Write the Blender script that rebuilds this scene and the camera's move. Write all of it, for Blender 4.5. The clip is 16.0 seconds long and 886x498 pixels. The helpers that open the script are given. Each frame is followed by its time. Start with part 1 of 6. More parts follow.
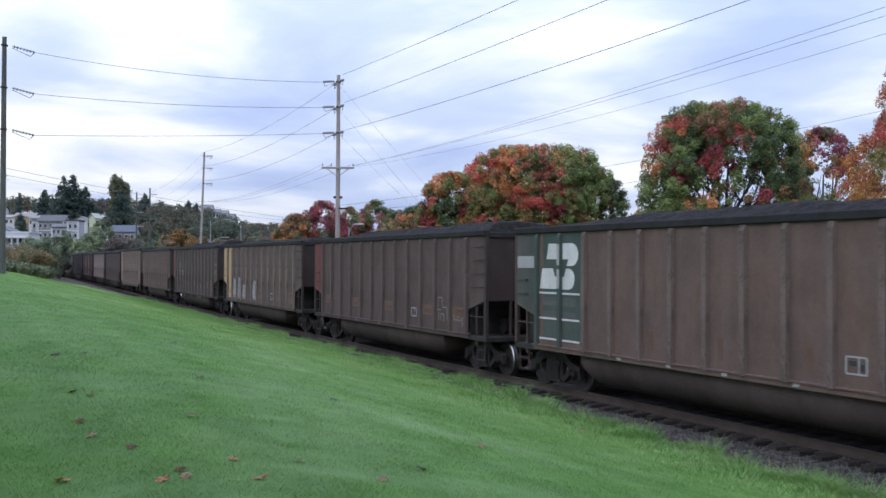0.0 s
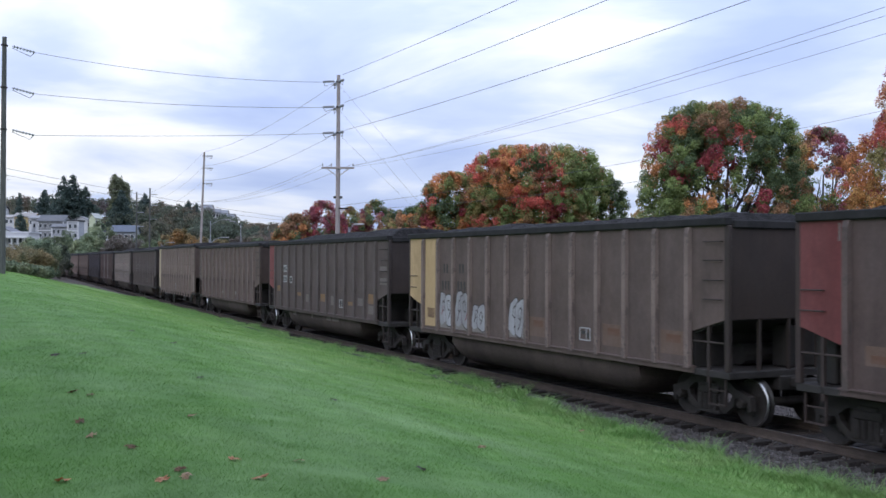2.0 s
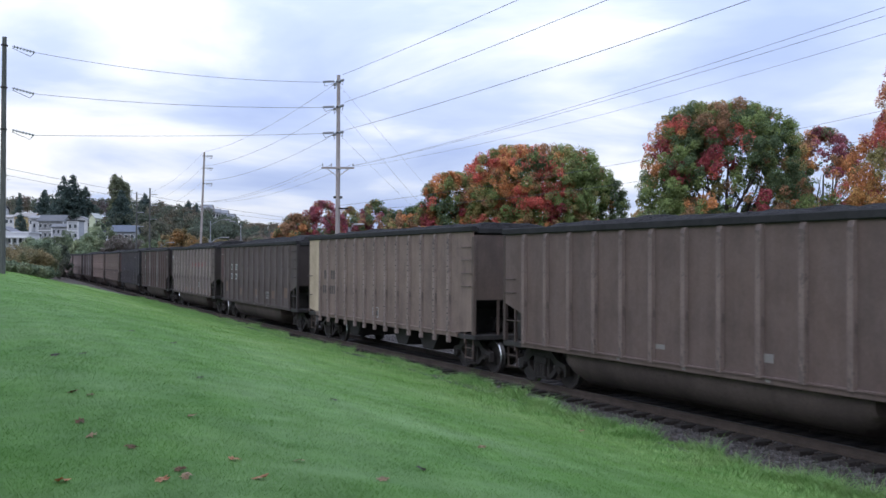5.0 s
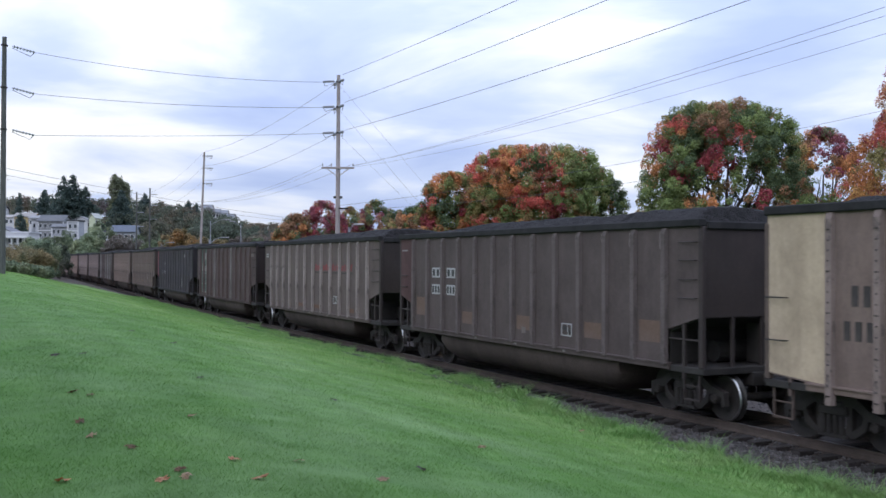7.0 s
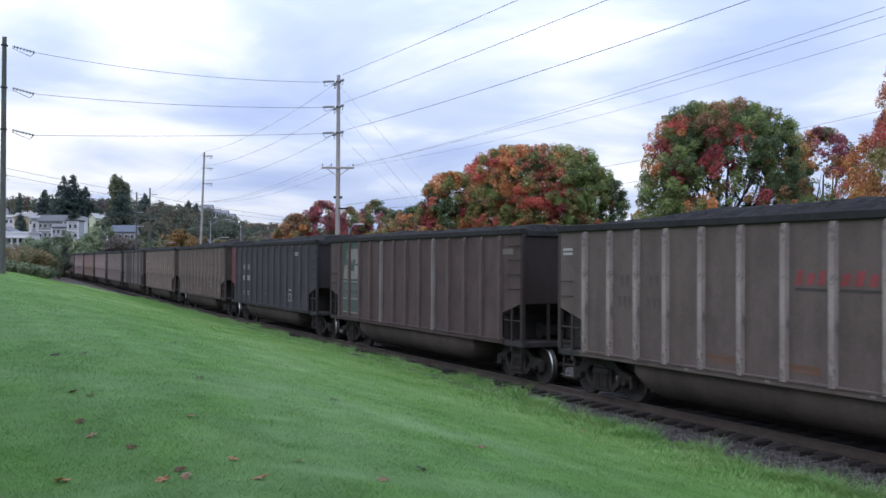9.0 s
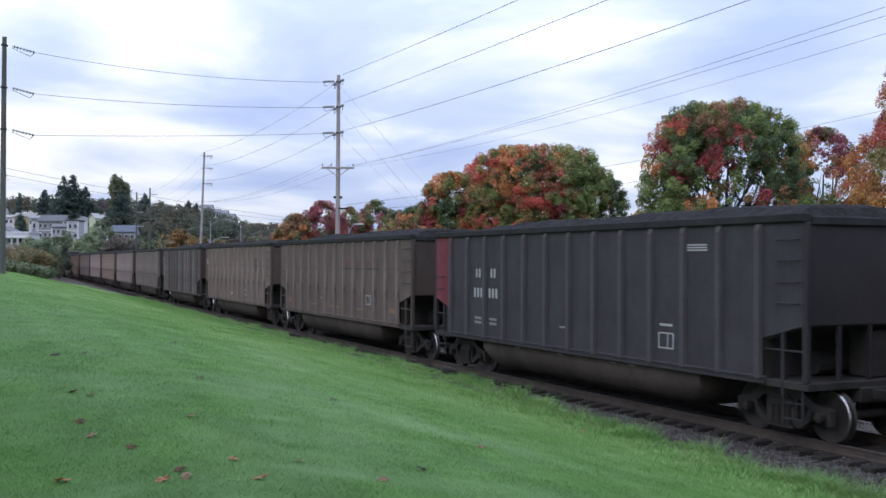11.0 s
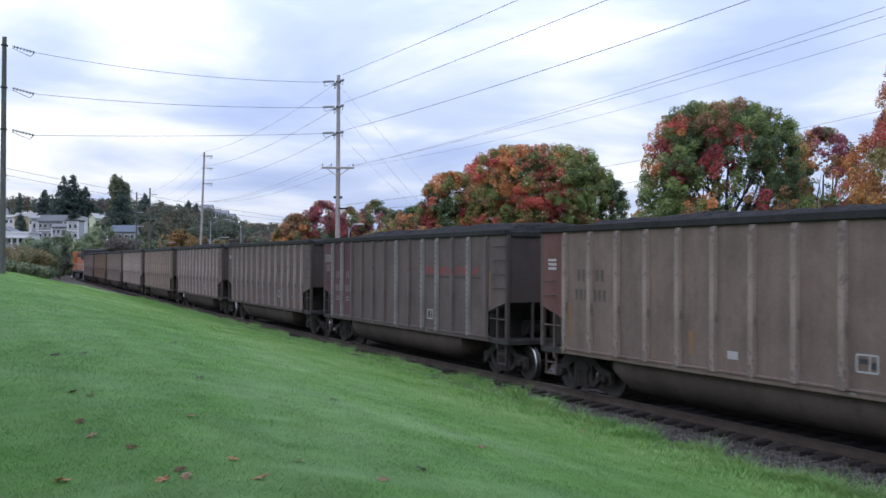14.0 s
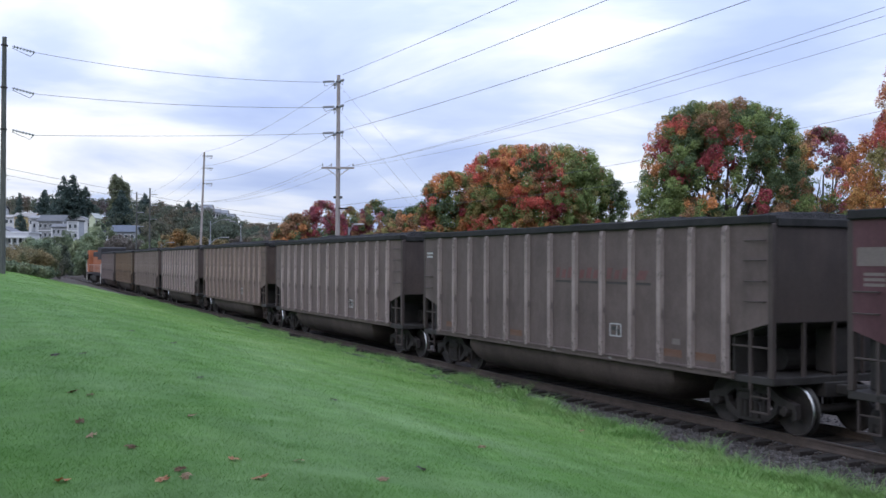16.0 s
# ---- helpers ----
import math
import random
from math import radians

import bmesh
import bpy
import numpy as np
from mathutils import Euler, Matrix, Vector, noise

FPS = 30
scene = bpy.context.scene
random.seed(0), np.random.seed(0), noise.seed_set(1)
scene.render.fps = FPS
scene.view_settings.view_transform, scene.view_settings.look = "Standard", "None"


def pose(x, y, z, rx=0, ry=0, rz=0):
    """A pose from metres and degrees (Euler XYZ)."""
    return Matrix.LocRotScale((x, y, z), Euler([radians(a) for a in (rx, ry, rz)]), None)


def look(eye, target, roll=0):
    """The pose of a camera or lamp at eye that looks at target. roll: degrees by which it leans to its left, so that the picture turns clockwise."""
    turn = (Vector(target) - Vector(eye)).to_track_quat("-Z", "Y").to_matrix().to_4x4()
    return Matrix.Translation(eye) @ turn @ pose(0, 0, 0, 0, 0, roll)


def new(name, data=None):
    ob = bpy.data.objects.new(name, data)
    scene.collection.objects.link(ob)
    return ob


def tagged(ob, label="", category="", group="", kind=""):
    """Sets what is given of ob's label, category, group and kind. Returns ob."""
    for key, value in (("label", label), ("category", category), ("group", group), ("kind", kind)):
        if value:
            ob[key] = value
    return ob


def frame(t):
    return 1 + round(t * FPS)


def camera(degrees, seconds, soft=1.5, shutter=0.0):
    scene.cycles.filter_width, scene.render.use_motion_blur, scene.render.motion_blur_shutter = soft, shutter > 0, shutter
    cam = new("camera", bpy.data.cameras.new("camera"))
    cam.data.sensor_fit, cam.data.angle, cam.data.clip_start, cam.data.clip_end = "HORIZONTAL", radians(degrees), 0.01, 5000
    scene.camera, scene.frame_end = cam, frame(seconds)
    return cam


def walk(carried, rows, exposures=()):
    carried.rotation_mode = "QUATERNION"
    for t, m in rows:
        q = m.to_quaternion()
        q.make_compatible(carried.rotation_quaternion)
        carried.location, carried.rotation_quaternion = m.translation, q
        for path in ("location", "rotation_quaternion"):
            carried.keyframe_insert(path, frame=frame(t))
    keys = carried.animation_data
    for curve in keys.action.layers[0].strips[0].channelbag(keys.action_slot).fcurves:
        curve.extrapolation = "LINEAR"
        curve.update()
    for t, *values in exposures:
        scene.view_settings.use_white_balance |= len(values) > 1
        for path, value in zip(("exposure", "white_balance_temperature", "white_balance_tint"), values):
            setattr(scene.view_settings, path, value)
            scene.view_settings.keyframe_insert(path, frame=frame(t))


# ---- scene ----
cam = camera(47.32, 16.0, shutter=0.13)
EYE = (0.0, 0.0, 3.148)
AIM = (0.0, math.cos(radians(0.721)), 3.148 + math.sin(radians(0.721)))
walk(cam, [(0.0, look(EYE, AIM, 0.264)), (16.0, look(EYE, AIM, 0.264))])

# ---- the railway line: u along it, m across it (away from the lawn) ----
TH = radians(25.88)
AX = Vector((-math.sin(TH), math.cos(TH), 0))
NX = Vector((math.cos(TH), math.sin(TH), 0))
OFF = 14.693


def bend(u):
    """Sideways shift of the track's centre line."""
    q = min(max(u - 25.12, 0.0), 310.0)
    y = 0.000966 * q * q / 2 - 5.79e-6 * q ** 3 / 3
    if u > 335.12:
        y += (u - 335.12) * (0.000966 * 310 - 5.79e-6 * 310 * 310)
    return y


def place(u, m, z=0.0):
    return AX * u + NX * (OFF + bend(u) + m) + Vector((0, 0, z))


def step(a, b, x):
    t = min(max((x - a) / (b - a), 0.0), 1.0)
    return t * t * (3 - 2 * t)


def table(rows, x):
    xs, ys = zip(*rows)
    return float(np.interp(x, xs, ys))


EDGE = ((-20, -0.36), (12, -0.32), (17, -0.25), (23, -0.1), (27, 0.0), (32, 0.03), (42, 0.05), (54, 0.12), (72, 0.15), (107, 0.14), (150, 0.2), (220, 0.2), (400, 0.0))
LAWN = ((-60, 1.5), (0, 1.55), (40, 2.0), (66, 2.4), (80, 2.4), (110, 1.7), (150, 1.2), (400, 0.0))


def hill(x, y):
    a = x / max(y, 1.0)
    top = table(((-0.7, 26), (-0.44, 25), (-0.28, 22), (-0.18, 14), (0.0, 9), (0.3, 6), (0.6, 0)), a)
    return top * step(215, 470, y)


def ground_z(u, m):
    p = place(u, m)
    e = table(EDGE, u)
    if m <= -2.4:
        w = min((-2.4 - m) / 10.7, 1.0)
        z = e + (table(LAWN, u) - e) * (0.6 * w + 0.4 * step(0, 1, w))
        z += 0.05 * noise.noise((p.x * 0.25, p.y * 0.25, 0.0)) * min(w * 4, 1)
    elif m < -1.4:
        z = -0.24 + (e + 0.24) * (-1.4 - m)
    elif m < 1.6:
        z = -0.182 - 0.083 * step(0.8, 1.05, abs(m)) + 0.025 * step(1.2, 1.5, abs(m))
    elif m < 2.6:
        z = -0.24 - 0.25 * (m - 1.6)
    else:
        z = -0.49 + 0.3 * step(6, 16, m)
    return z + hill(p.x, p.y) * step(14, 60, abs(m))


# ---- world and sun ----
world = bpy.data.worlds.new("overcast_sky")
scene.world = world
world.use_nodes = True
wn, wl = world.node_tree.nodes, world.node_tree.links
wn.clear()


def math_node(nodes, links, op, a, b=None, c=None):
    n = nodes.new("ShaderNodeMath")
    n.operation = op
    for i, v in enumerate((a, b, c)):
        if v is None:
            continue
        if isinstance(v, (int, float)):
            n.inputs[i].default_value = v
        else:
            links.new(v, n.inputs[i])
    return n.outputs[0]


# bright openings and darker banks in the cloud cover: direction, width, strength
CLOUDS = (((-0.30, 1, 0.24), 0.14, 0.10), ((-0.42, 1, 0.12), 0.11, 0.12), ((-0.28, 1, 0.09), 0.10, 0.14), ((0.12, 1, 0.21), 0.12, 0.05), ((-0.36, 1, 0.06), 0.12, 0.09), ((-0.2, 1, 0.05), 0.12, 0.07), ((0.17, 1, 0.095), 0.155, 0.135), ((0.08, 1, 0.05), 0.10, 0.05),
          ((0.36, 1, 0.17), 0.16, -0.12), ((-0.16, 1, 0.12), 0.13, -0.08), ((-0.40, 1, 0.20), 0.08, -0.10), ((0.02, 1, 0.12), 0.1, -0.05), ((-0.25, 1, 0.16), 0.07, -0.05))


def build_sky():
    out = wn.new("ShaderNodeOutputWorld")
    back = wn.new("ShaderNodeBackground")
    sky = wn.new("ShaderNodeTexSky")
    sky.sky_type, sky.sun_disc = "NISHITA", False
    sky.sun_elevation, sky.sun_rotation = radians(32), radians(215)
    tc = wn.new("ShaderNodeTexCoord")
    sep = wn.new("ShaderNodeSeparateXYZ")
    wl.new(tc.outputs["Generated"], sep.inputs[0])
    h = math_node(wn, wl, "ADD", math_node(wn, wl, "MAXIMUM", sep.outputs[2], 0.0), 0.16)
    cx = math_node(wn, wl, "DIVIDE", sep.outputs[0], h)
    cy = math_node(wn, wl, "DIVIDE", sep.outputs[1], h)
    com = wn.new("ShaderNodeCombineXYZ")
    wl.new(cx, com.inputs[0]), wl.new(cy, com.inputs[1])
    big = wn.new("ShaderNodeTexNoise")
    big.inputs["Scale"].default_value, big.inputs["Detail"].default_value = 1.1, 7
    big.inputs["Roughness"].default_value, big.inputs["Distortion"].default_value = 0.5, 0.35
    wl.new(com.outputs[0], big.inputs["Vector"])
    ramp = wn.new("ShaderNodeValToRGB")
    els = ramp.color_ramp.elements
    els[0].position, els[0].color = 0.34, (0.46, 0.57, 0.90, 1)
    els[1].position, els[1].color = 0.68, (1.06, 1.08, 1.13, 1)
    mid = els.new(0.5)
    mid.color = (0.61, 0.715, 1.0, 1)
    fac = big.outputs["Fac"]
    for way, size, gain in CLOUDS:
        d = wn.new("ShaderNodeVectorMath")
        d.operation = "DISTANCE"
        wl.new(tc.outputs["Generated"], d.inputs[0])
        d.inputs[1].default_value = Vector(way).normalized()
        soft = wn.new("ShaderNodeMapRange")
        soft.interpolation_type = "SMOOTHSTEP"
        soft.inputs["From Max"].default_value = size
        soft.inputs["To Min"].default_value, soft.inputs["To Max"].default_value = gain, 0.0
        wl.new(d.outputs["Value"], soft.inputs["Value"])
        fac = math_node(wn, wl, "ADD", fac, soft.outputs[0])
    wl.new(fac, ramp.inputs[0])
    dim = wn.new("ShaderNodeMixRGB")
    dim.blend_type, dim.inputs[0].default_value = "MULTIPLY", 1.0
    dim.inputs[2].default_value = (0.1, 0.1, 0.1, 1)
    wl.new(sky.outputs[0], dim.inputs[1])
    mix = wn.new("ShaderNodeMixRGB")
    mix.inputs[0].default_value = 0.94
    wl.new(dim.outputs[0], mix.inputs[1]), wl.new(ramp.outputs[0], mix.inputs[2])
    wl.new(mix.outputs[0], back.inputs[0])
    up = math_node(wn, wl, "MAXIMUM", sep.outputs[2], 0.0)
    wl.new(math_node(wn, wl, "MULTIPLY_ADD", up, 1.65, 0.86), back.inputs[1])
    wl.new(back.outputs[0], out.inputs[0])


build_sky()
sun = new("sun", bpy.data.lights.new("sun", "SUN"))
sun.data.energy, sun.data.angle, sun.data.color = 0.6, radians(25), (1.0, 0.97, 0.92)
sun.matrix_world = look((0, 0, 60), (0 + 33, 48, 20))

# ---- materials ----


def nodes_of(name):
    m = bpy.data.materials.new(name)
    m.use_nodes = True
    nt = m.node_tree
    return m, nt.nodes, nt.links, nt.nodes["Principled BSDF"]


def tex(nodes, links, vec, scale, detail=5, rough=0.55, stretch=None):
    if stretch:
        mp = nodes.new("ShaderNodeMapping")
        mp.inputs["Scale"].default_value = stretch
        links.new(vec, mp.inputs[0])
        vec = mp.outputs[0]
    n = nodes.new("ShaderNodeTexNoise")
    n.inputs["Scale"].default_value, n.inputs["Detail"].default_value, n.inputs["Roughness"].default_value = scale, detail, rough
    links.new(vec, n.inputs["Vector"])
    return n.outputs["Fac"]


def ramp_of(nodes, links, fac, stops):
    r = nodes.new("ShaderNodeValToRGB")
    els = r.color_ramp.elements
    while len(els) < len(stops):
        els.new(0.5)
    for el, (pos, col) in zip(els, stops):
        el.position, el.color = pos, (*col, 1) if len(col) == 3 else col
    links.new(fac, r.inputs[0])
    return r.outputs[0]


def blend(nodes, links, fac, a, b, mode="MIX"):
    n = nodes.new("ShaderNodeMixRGB")
    n.blend_type = mode
    for i, v in enumerate((fac, a, b)):
        if isinstance(v, (int, float)):
            n.inputs[i].default_value = v
        elif isinstance(v, tuple):
            n.inputs[i].default_value = (*v, 1)
        else:
            links.new(v, n.inputs[i])
    return n.outputs[0]


def surface(name, c1, c2, scale=2.0, grain=40.0, rough=0.8, metal=0.0, bump=0.25, depth=0.01, stretch=None, island=0.0, each=0.0, spec=0.4):
    """Two colours in patches, grain and relief of it; island/each: how far loose pieces or objects differ in brightness."""
    m, n, l, b = nodes_of(name)
    tc = n.new("ShaderNodeTexCoord").outputs["Object"]
    col = ramp_of(n, l, tex(n, l, tc, scale, 6, 0.6, stretch), ((0.36, c1), (0.64, c2)))
    g = tex(n, l, tc, grain, 4, 0.6)
    col = blend(n, l, 1.0, col, ramp_of(n, l, g, ((0.3, (0.72, 0.72, 0.72)), (0.7, (1.0, 1.0, 1.0)))), "MULTIPLY")
    if island:
        rnd = n.new("ShaderNodeNewGeometry").outputs["Random Per Island"]
        col = blend(n, l, 1.0, col, ramp_of(n, l, rnd, ((0, (1 - island,) * 3), (1, (1.0, 1.0, 1.0)))), "MULTIPLY")
    if each:
        rnd = n.new("ShaderNodeObjectInfo").outputs["Random"]
        col = blend(n, l, 1.0, col, ramp_of(n, l, rnd, ((0, (1 - each,) * 3), (1, (1.0, 1.0, 1.0)))), "MULTIPLY")
    l.new(col, b.inputs["Base Color"])
    b.inputs["Roughness"].default_value, b.inputs["Metallic"].default_value = rough, metal
    b.inputs["Specular IOR Level"].default_value = spec
    if bump:
        bp = n.new("ShaderNodeBump")
        bp.inputs["Strength"].default_value, bp.inputs["Distance"].default_value = bump, depth
        l.new(g, bp.inputs["Height"]), l.new(bp.outputs[0], b.inputs["Normal"])
    return m


def grimy(name, paint, dust=(0.114, 0.089, 0.085), amount=0.5, rough=0.72, chips=0.0):
    """Car paint under coal dust: blotches, faint run marks, rust freckles and, on ribs, chipped edges."""
    m, n, l, b = nodes_of(name)
    tc = n.new("ShaderNodeTexCoord").outputs["Object"]
    each = n.new("ShaderNodeObjectInfo").outputs["Random"]
    cloud = tex(n, l, tc, 0.75, 6, 0.62, (1.0, 1.0, 0.8))
    smear = tex(n, l, tc, 1.0, 6, 0.6, (1.5, 1.5, 0.55))
    fine = tex(n, l, tc, 16, 5, 0.7)
    f = ramp_of(n, l, math_node(n, l, "MULTIPLY_ADD", smear, 0.5, math_node(n, l, "MULTIPLY", cloud, 0.5)), ((0.38, (0, 0, 0)), (0.62, (1, 1, 1))))
    col = blend(n, l, math_node(n, l, "MULTIPLY", f, amount), paint, dust)
    run = ramp_of(n, l, tex(n, l, tc, 1.0, 5, 0.6, (7.0, 7.0, 0.3)), ((0.38, (0.955, 0.952, 0.95)), (0.62, (1.02, 1.02, 1.02))))
    col = blend(n, l, 1.0, col, run, "MULTIPLY")
    dark = ramp_of(n, l, tex(n, l, tc, 0.9, 7, 0.66, (1.3, 1.3, 0.9)), ((0.3, (0.66, 0.65, 0.645)), (0.6, (1, 1, 1))))
    col = blend(n, l, 1.0, col, dark, "MULTIPLY")
    col = blend(n, l, 1.0, col, ramp_of(n, l, fine, ((0.3, (0.88, 0.88, 0.88)), (0.7, (1.07, 1.065, 1.06)))), "MULTIPLY")
    rust = ramp_of(n, l, tex(n, l, tc, 2.6, 8, 0.72), ((0.66, (0, 0, 0)), (0.73, (1, 1, 1))))
    col = blend(n, l, math_node(n, l, "MULTIPLY", rust, 0.4), col, (0.13, 0.062, 0.036))
    if chips:
        worn = ramp_of(n, l, math_node(n, l, "ADD", tex(n, l, tc, 7.0, 5, 0.65, (1, 1, 0.6)), math_node(n, l, "MULTIPLY", each, 0.06)), ((0.57, (0, 0, 0)), (0.62, (1, 1, 1))))
        col = blend(n, l, math_node(n, l, "MULTIPLY", worn, chips), col, (0.055, 0.045, 0.042))
    l.new(col, b.inputs["Base Color"])
    l.new(math_node(n, l, "MULTIPLY_ADD", f, 0.15, rough), b.inputs["Roughness"])
    b.inputs["Specular IOR Level"].default_value = 0.3
    bp = n.new("ShaderNodeBump")
    bp.inputs["Strength"].default_value, bp.inputs["Distance"].default_value = 0.3, 0.02
    l.new(math_node(n, l, "ADD", math_node(n, l, "MULTIPLY", cloud, 2.5), math_node(n, l, "MULTIPLY", fine, 0.4)), bp.inputs["Height"])
    l.new(bp.outputs[0], b.inputs["Normal"])
    return m


def lawn_material(name, loose=False):
    """Wet mown grass: soft patches, faint mowing lanes along the railway, dew and blade grain."""
    m, n, l, b = nodes_of(name)
    tc = n.new("ShaderNodeTexCoord").outputs["Object"]
    turned = n.new("ShaderNodeMapping")
    turned.inputs["Rotation"].default_value = (0, 0, -TH)
    l.new(tc, turned.inputs[0])
    patchy = tex(n, l, turned.outputs[0], 0.3, 6, 0.62, (1.1, 0.8, 1))
    col = ramp_of(n, l, patchy, ((0.34, (0.076, 0.166, 0.041)), (0.5, (0.108, 0.205, 0.064)), (0.64, (0.138, 0.232, 0.090))))
    dew = ramp_of(n, l, tex(n, l, turned.outputs[0], 0.8, 6, 0.62, (1.1, 0.8, 1)), ((0.42, (0, 0, 0)), (0.7, (1, 1, 1))))
    col = blend(n, l, math_node(n, l, "MULTIPLY", dew, 0.28), col, (0.165, 0.235, 0.145))
    lanes = n.new("ShaderNodeTexWave")
    lanes.bands_direction = "X"
    lanes.inputs["Scale"].default_value, lanes.inputs["Distortion"].default_value = 0.26, 0.8
    lanes.inputs["Detail"].default_value, lanes.inputs["Detail Scale"].default_value = 3, 0.6
    l.new(turned.outputs[0], lanes.inputs["Vector"])
    col = blend(n, l, 1.0, col, ramp_of(n, l, lanes.outputs["Fac"], ((0.2, (0.97, 0.97, 0.97)), (0.8, (1.03, 1.03, 1.03)))), "MULTIPLY")
    sep = n.new("ShaderNodeSeparateXYZ")
    l.new(turned.outputs[0], sep.inputs[0])
    # shade between near blades put into the colour; brighter, yellower toward track and distance
    dry = n.new("ShaderNodeMapRange")
    dry.inputs["From Min"].default_value, dry.inputs["From Max"].default_value = 0.0, 14.0
    l.new(math_node(n, l, "MULTIPLY_ADD", sep.outputs[1], 0.12, sep.outputs[0]), dry.inputs["Value"])
    col = blend(n, l, 1.0, col, ramp_of(n, l, dry.outputs[0], ((0.06, (0.66, 0.70, 0.64)), (0.42, (1.0, 1.0, 1.0)), (0.7, (1.16, 1.12, 1.06)), (1.0, (1.3, 1.2, 1.05)))), "MULTIPLY")
    g = tex(n, l, tc, 60, 5, 0.7)
    col = blend(n, l, 1.0, col, ramp_of(n, l, g, ((0.3, (0.84, 0.86, 0.82)), (0.7, (1.06, 1.05, 1.04)))), "MULTIPLY")
    mid = tex(n, l, tc, 1.5, 7, 0.7)
    col = blend(n, l, 1.0, col, ramp_of(n, l, mid, ((0.32, (0.78, 0.81, 0.76)), (0.68, (1.16, 1.13, 1.15)))), "MULTIPLY")
    if loose:
        rnd = n.new("ShaderNodeNewGeometry").outputs["Random Per Island"]
        col = blend(n, l, 1.0, col, ramp_of(n, l, rnd, ((0, (1.2, 1.2, 1.16)), (1, (1.52, 1.5, 1.44)))), "MULTIPLY")
    else:
        col = blend(n, l, 1.0, col, (0.9, 0.91, 0.88), "MULTIPLY")
    l.new(col, b.inputs["Base Color"])
    b.inputs["Roughness"].default_value, b.inputs["Specular IOR Level"].default_value = 0.9, 0.08
    if loose:
        tr = n.new("ShaderNodeBsdfTranslucent")
        l.new(col, tr.inputs[0])
        mx = n.new("ShaderNodeMixShader")
        mx.inputs[0].default_value = 0.6
        l.new(b.outputs[0], mx.inputs[1]), l.new(tr.outputs[0], mx.inputs[2])
        l.new(mx.outputs[0], n["Material Output"].inputs[0])
        return m
    bp = n.new("ShaderNodeBump")
    bp.inputs["Strength"].default_value, bp.inputs["Distance"].default_value = 0.3, 0.02
    l.new(g, bp.inputs["Height"]), l.new(bp.outputs[0], b.inputs["Normal"])
    return m


def leaf_material(name, stops, scale=0.4, vary=0.5):
    """Leaves whose colour changes in patches through the crown and from leaf to leaf."""
    m, n, l, b = nodes_of(name)
    tc = n.new("ShaderNodeTexCoord").outputs["Object"]
    rnd = n.new("ShaderNodeNewGeometry").outputs["Random Per Island"]
    f = math_node(n, l, "ADD", tex(n, l, tc, scale, 2, 0.5), math_node(n, l, "MULTIPLY", math_node(n, l, "SUBTRACT", rnd, 0.5), 0.045))
    col = ramp_of(n, l, f, stops)
    col = blend(n, l, 1.0, col, ramp_of(n, l, rnd, ((0, (1 - vary,) * 3), (1, (1.25,) * 3))), "MULTIPLY")
    l.new(col, b.inputs["Base Color"])
    b.inputs["Roughness"].default_value, b.inputs["Specular IOR Level"].default_value = 0.7, 0.25
    tr = n.new("ShaderNodeBsdfTranslucent")
    l.new(col, tr.inputs[0])
    mx = n.new("ShaderNodeMixShader")
    mx.inputs[0].default_value = 0.45
    l.new(b.outputs[0], mx.inputs[1]), l.new(tr.outputs[0], mx.inputs[2])
    l.new(mx.outputs[0], n["Material Output"].inputs[0])
    return m


M_LAWN = lawn_material("lawn_grass")
M_BLADE = lawn_material("grass_blade", True)
M_TALL = surface("tall_grass", (0.15, 0.34, 0.07), (0.26, 0.42, 0.13), 1.6, 6, 0.6, bump=0, island=0.3)
M_STALK = surface("dry_stalk", (0.3, 0.28, 0.14), (0.42, 0.38, 0.24), 2, 20, 0.8, bump=0, island=0.3)
M_BALLAST = surface("ballast_bed", (0.05, 0.038, 0.032), (0.092, 0.072, 0.062), 3, 28, 0.95, bump=0.9, depth=0.05)
M_STONE = surface("ballast_stone", (0.07, 0.062, 0.06), (0.17, 0.155, 0.15), 6, 60, 0.95, island=0.6)
M_FIELD = surface("rough_grass", (0.05, 0.09, 0.025), (0.10, 0.11, 0.05), 0.15, 9, 0.95, bump=0.6, depth=0.1)
M_RUST = surface("rusted_rail", (0.06, 0.045, 0.037), (0.092, 0.068, 0.056), 3, 50, 0.8)
M_POLISH = surface("polished_steel", (0.5, 0.5, 0.5), (0.6, 0.6, 0.6), 5, 60, 0.35, 1.0, bump=0.05)
M_TREAD = surface("worn_wheel_tread", (0.05, 0.047, 0.045), (0.09, 0.085, 0.08), 5, 60, 0.5, 0.9, bump=0.05)
M_RAILTOP = surface("worn_rail_top", (0.22, 0.2, 0.19), (0.32, 0.3, 0.29), 5, 60, 0.5, 1.0, bump=0.05)
M_TIE = surface("creosoted_timber", (0.025, 0.02, 0.018), (0.055, 0.045, 0.04), 4, 35, 0.9, stretch=(1, 8, 8), bump=0.6, each=0.5)
M_BOGIE = surface("grimy_cast_steel", (0.0195, 0.016, 0.0148), (0.039, 0.032, 0.029), 3, 30, 0.8, bump=0.4)
M_DARK = surface("sooty_steel", (0.022, 0.0185, 0.0175), (0.039, 0.034, 0.0315), 2, 30, 0.8)
M_COAL = surface("coal", (0.011, 0.0102, 0.0106), (0.03, 0.028, 0.0292), 5, 22, 0.9, bump=1.0, depth=0.06, spec=0.2)
M_CHORD = surface("top_chord_paint", (0.018, 0.0175, 0.018), (0.032, 0.031, 0.032), 2, 20, 0.85, spec=0.2)
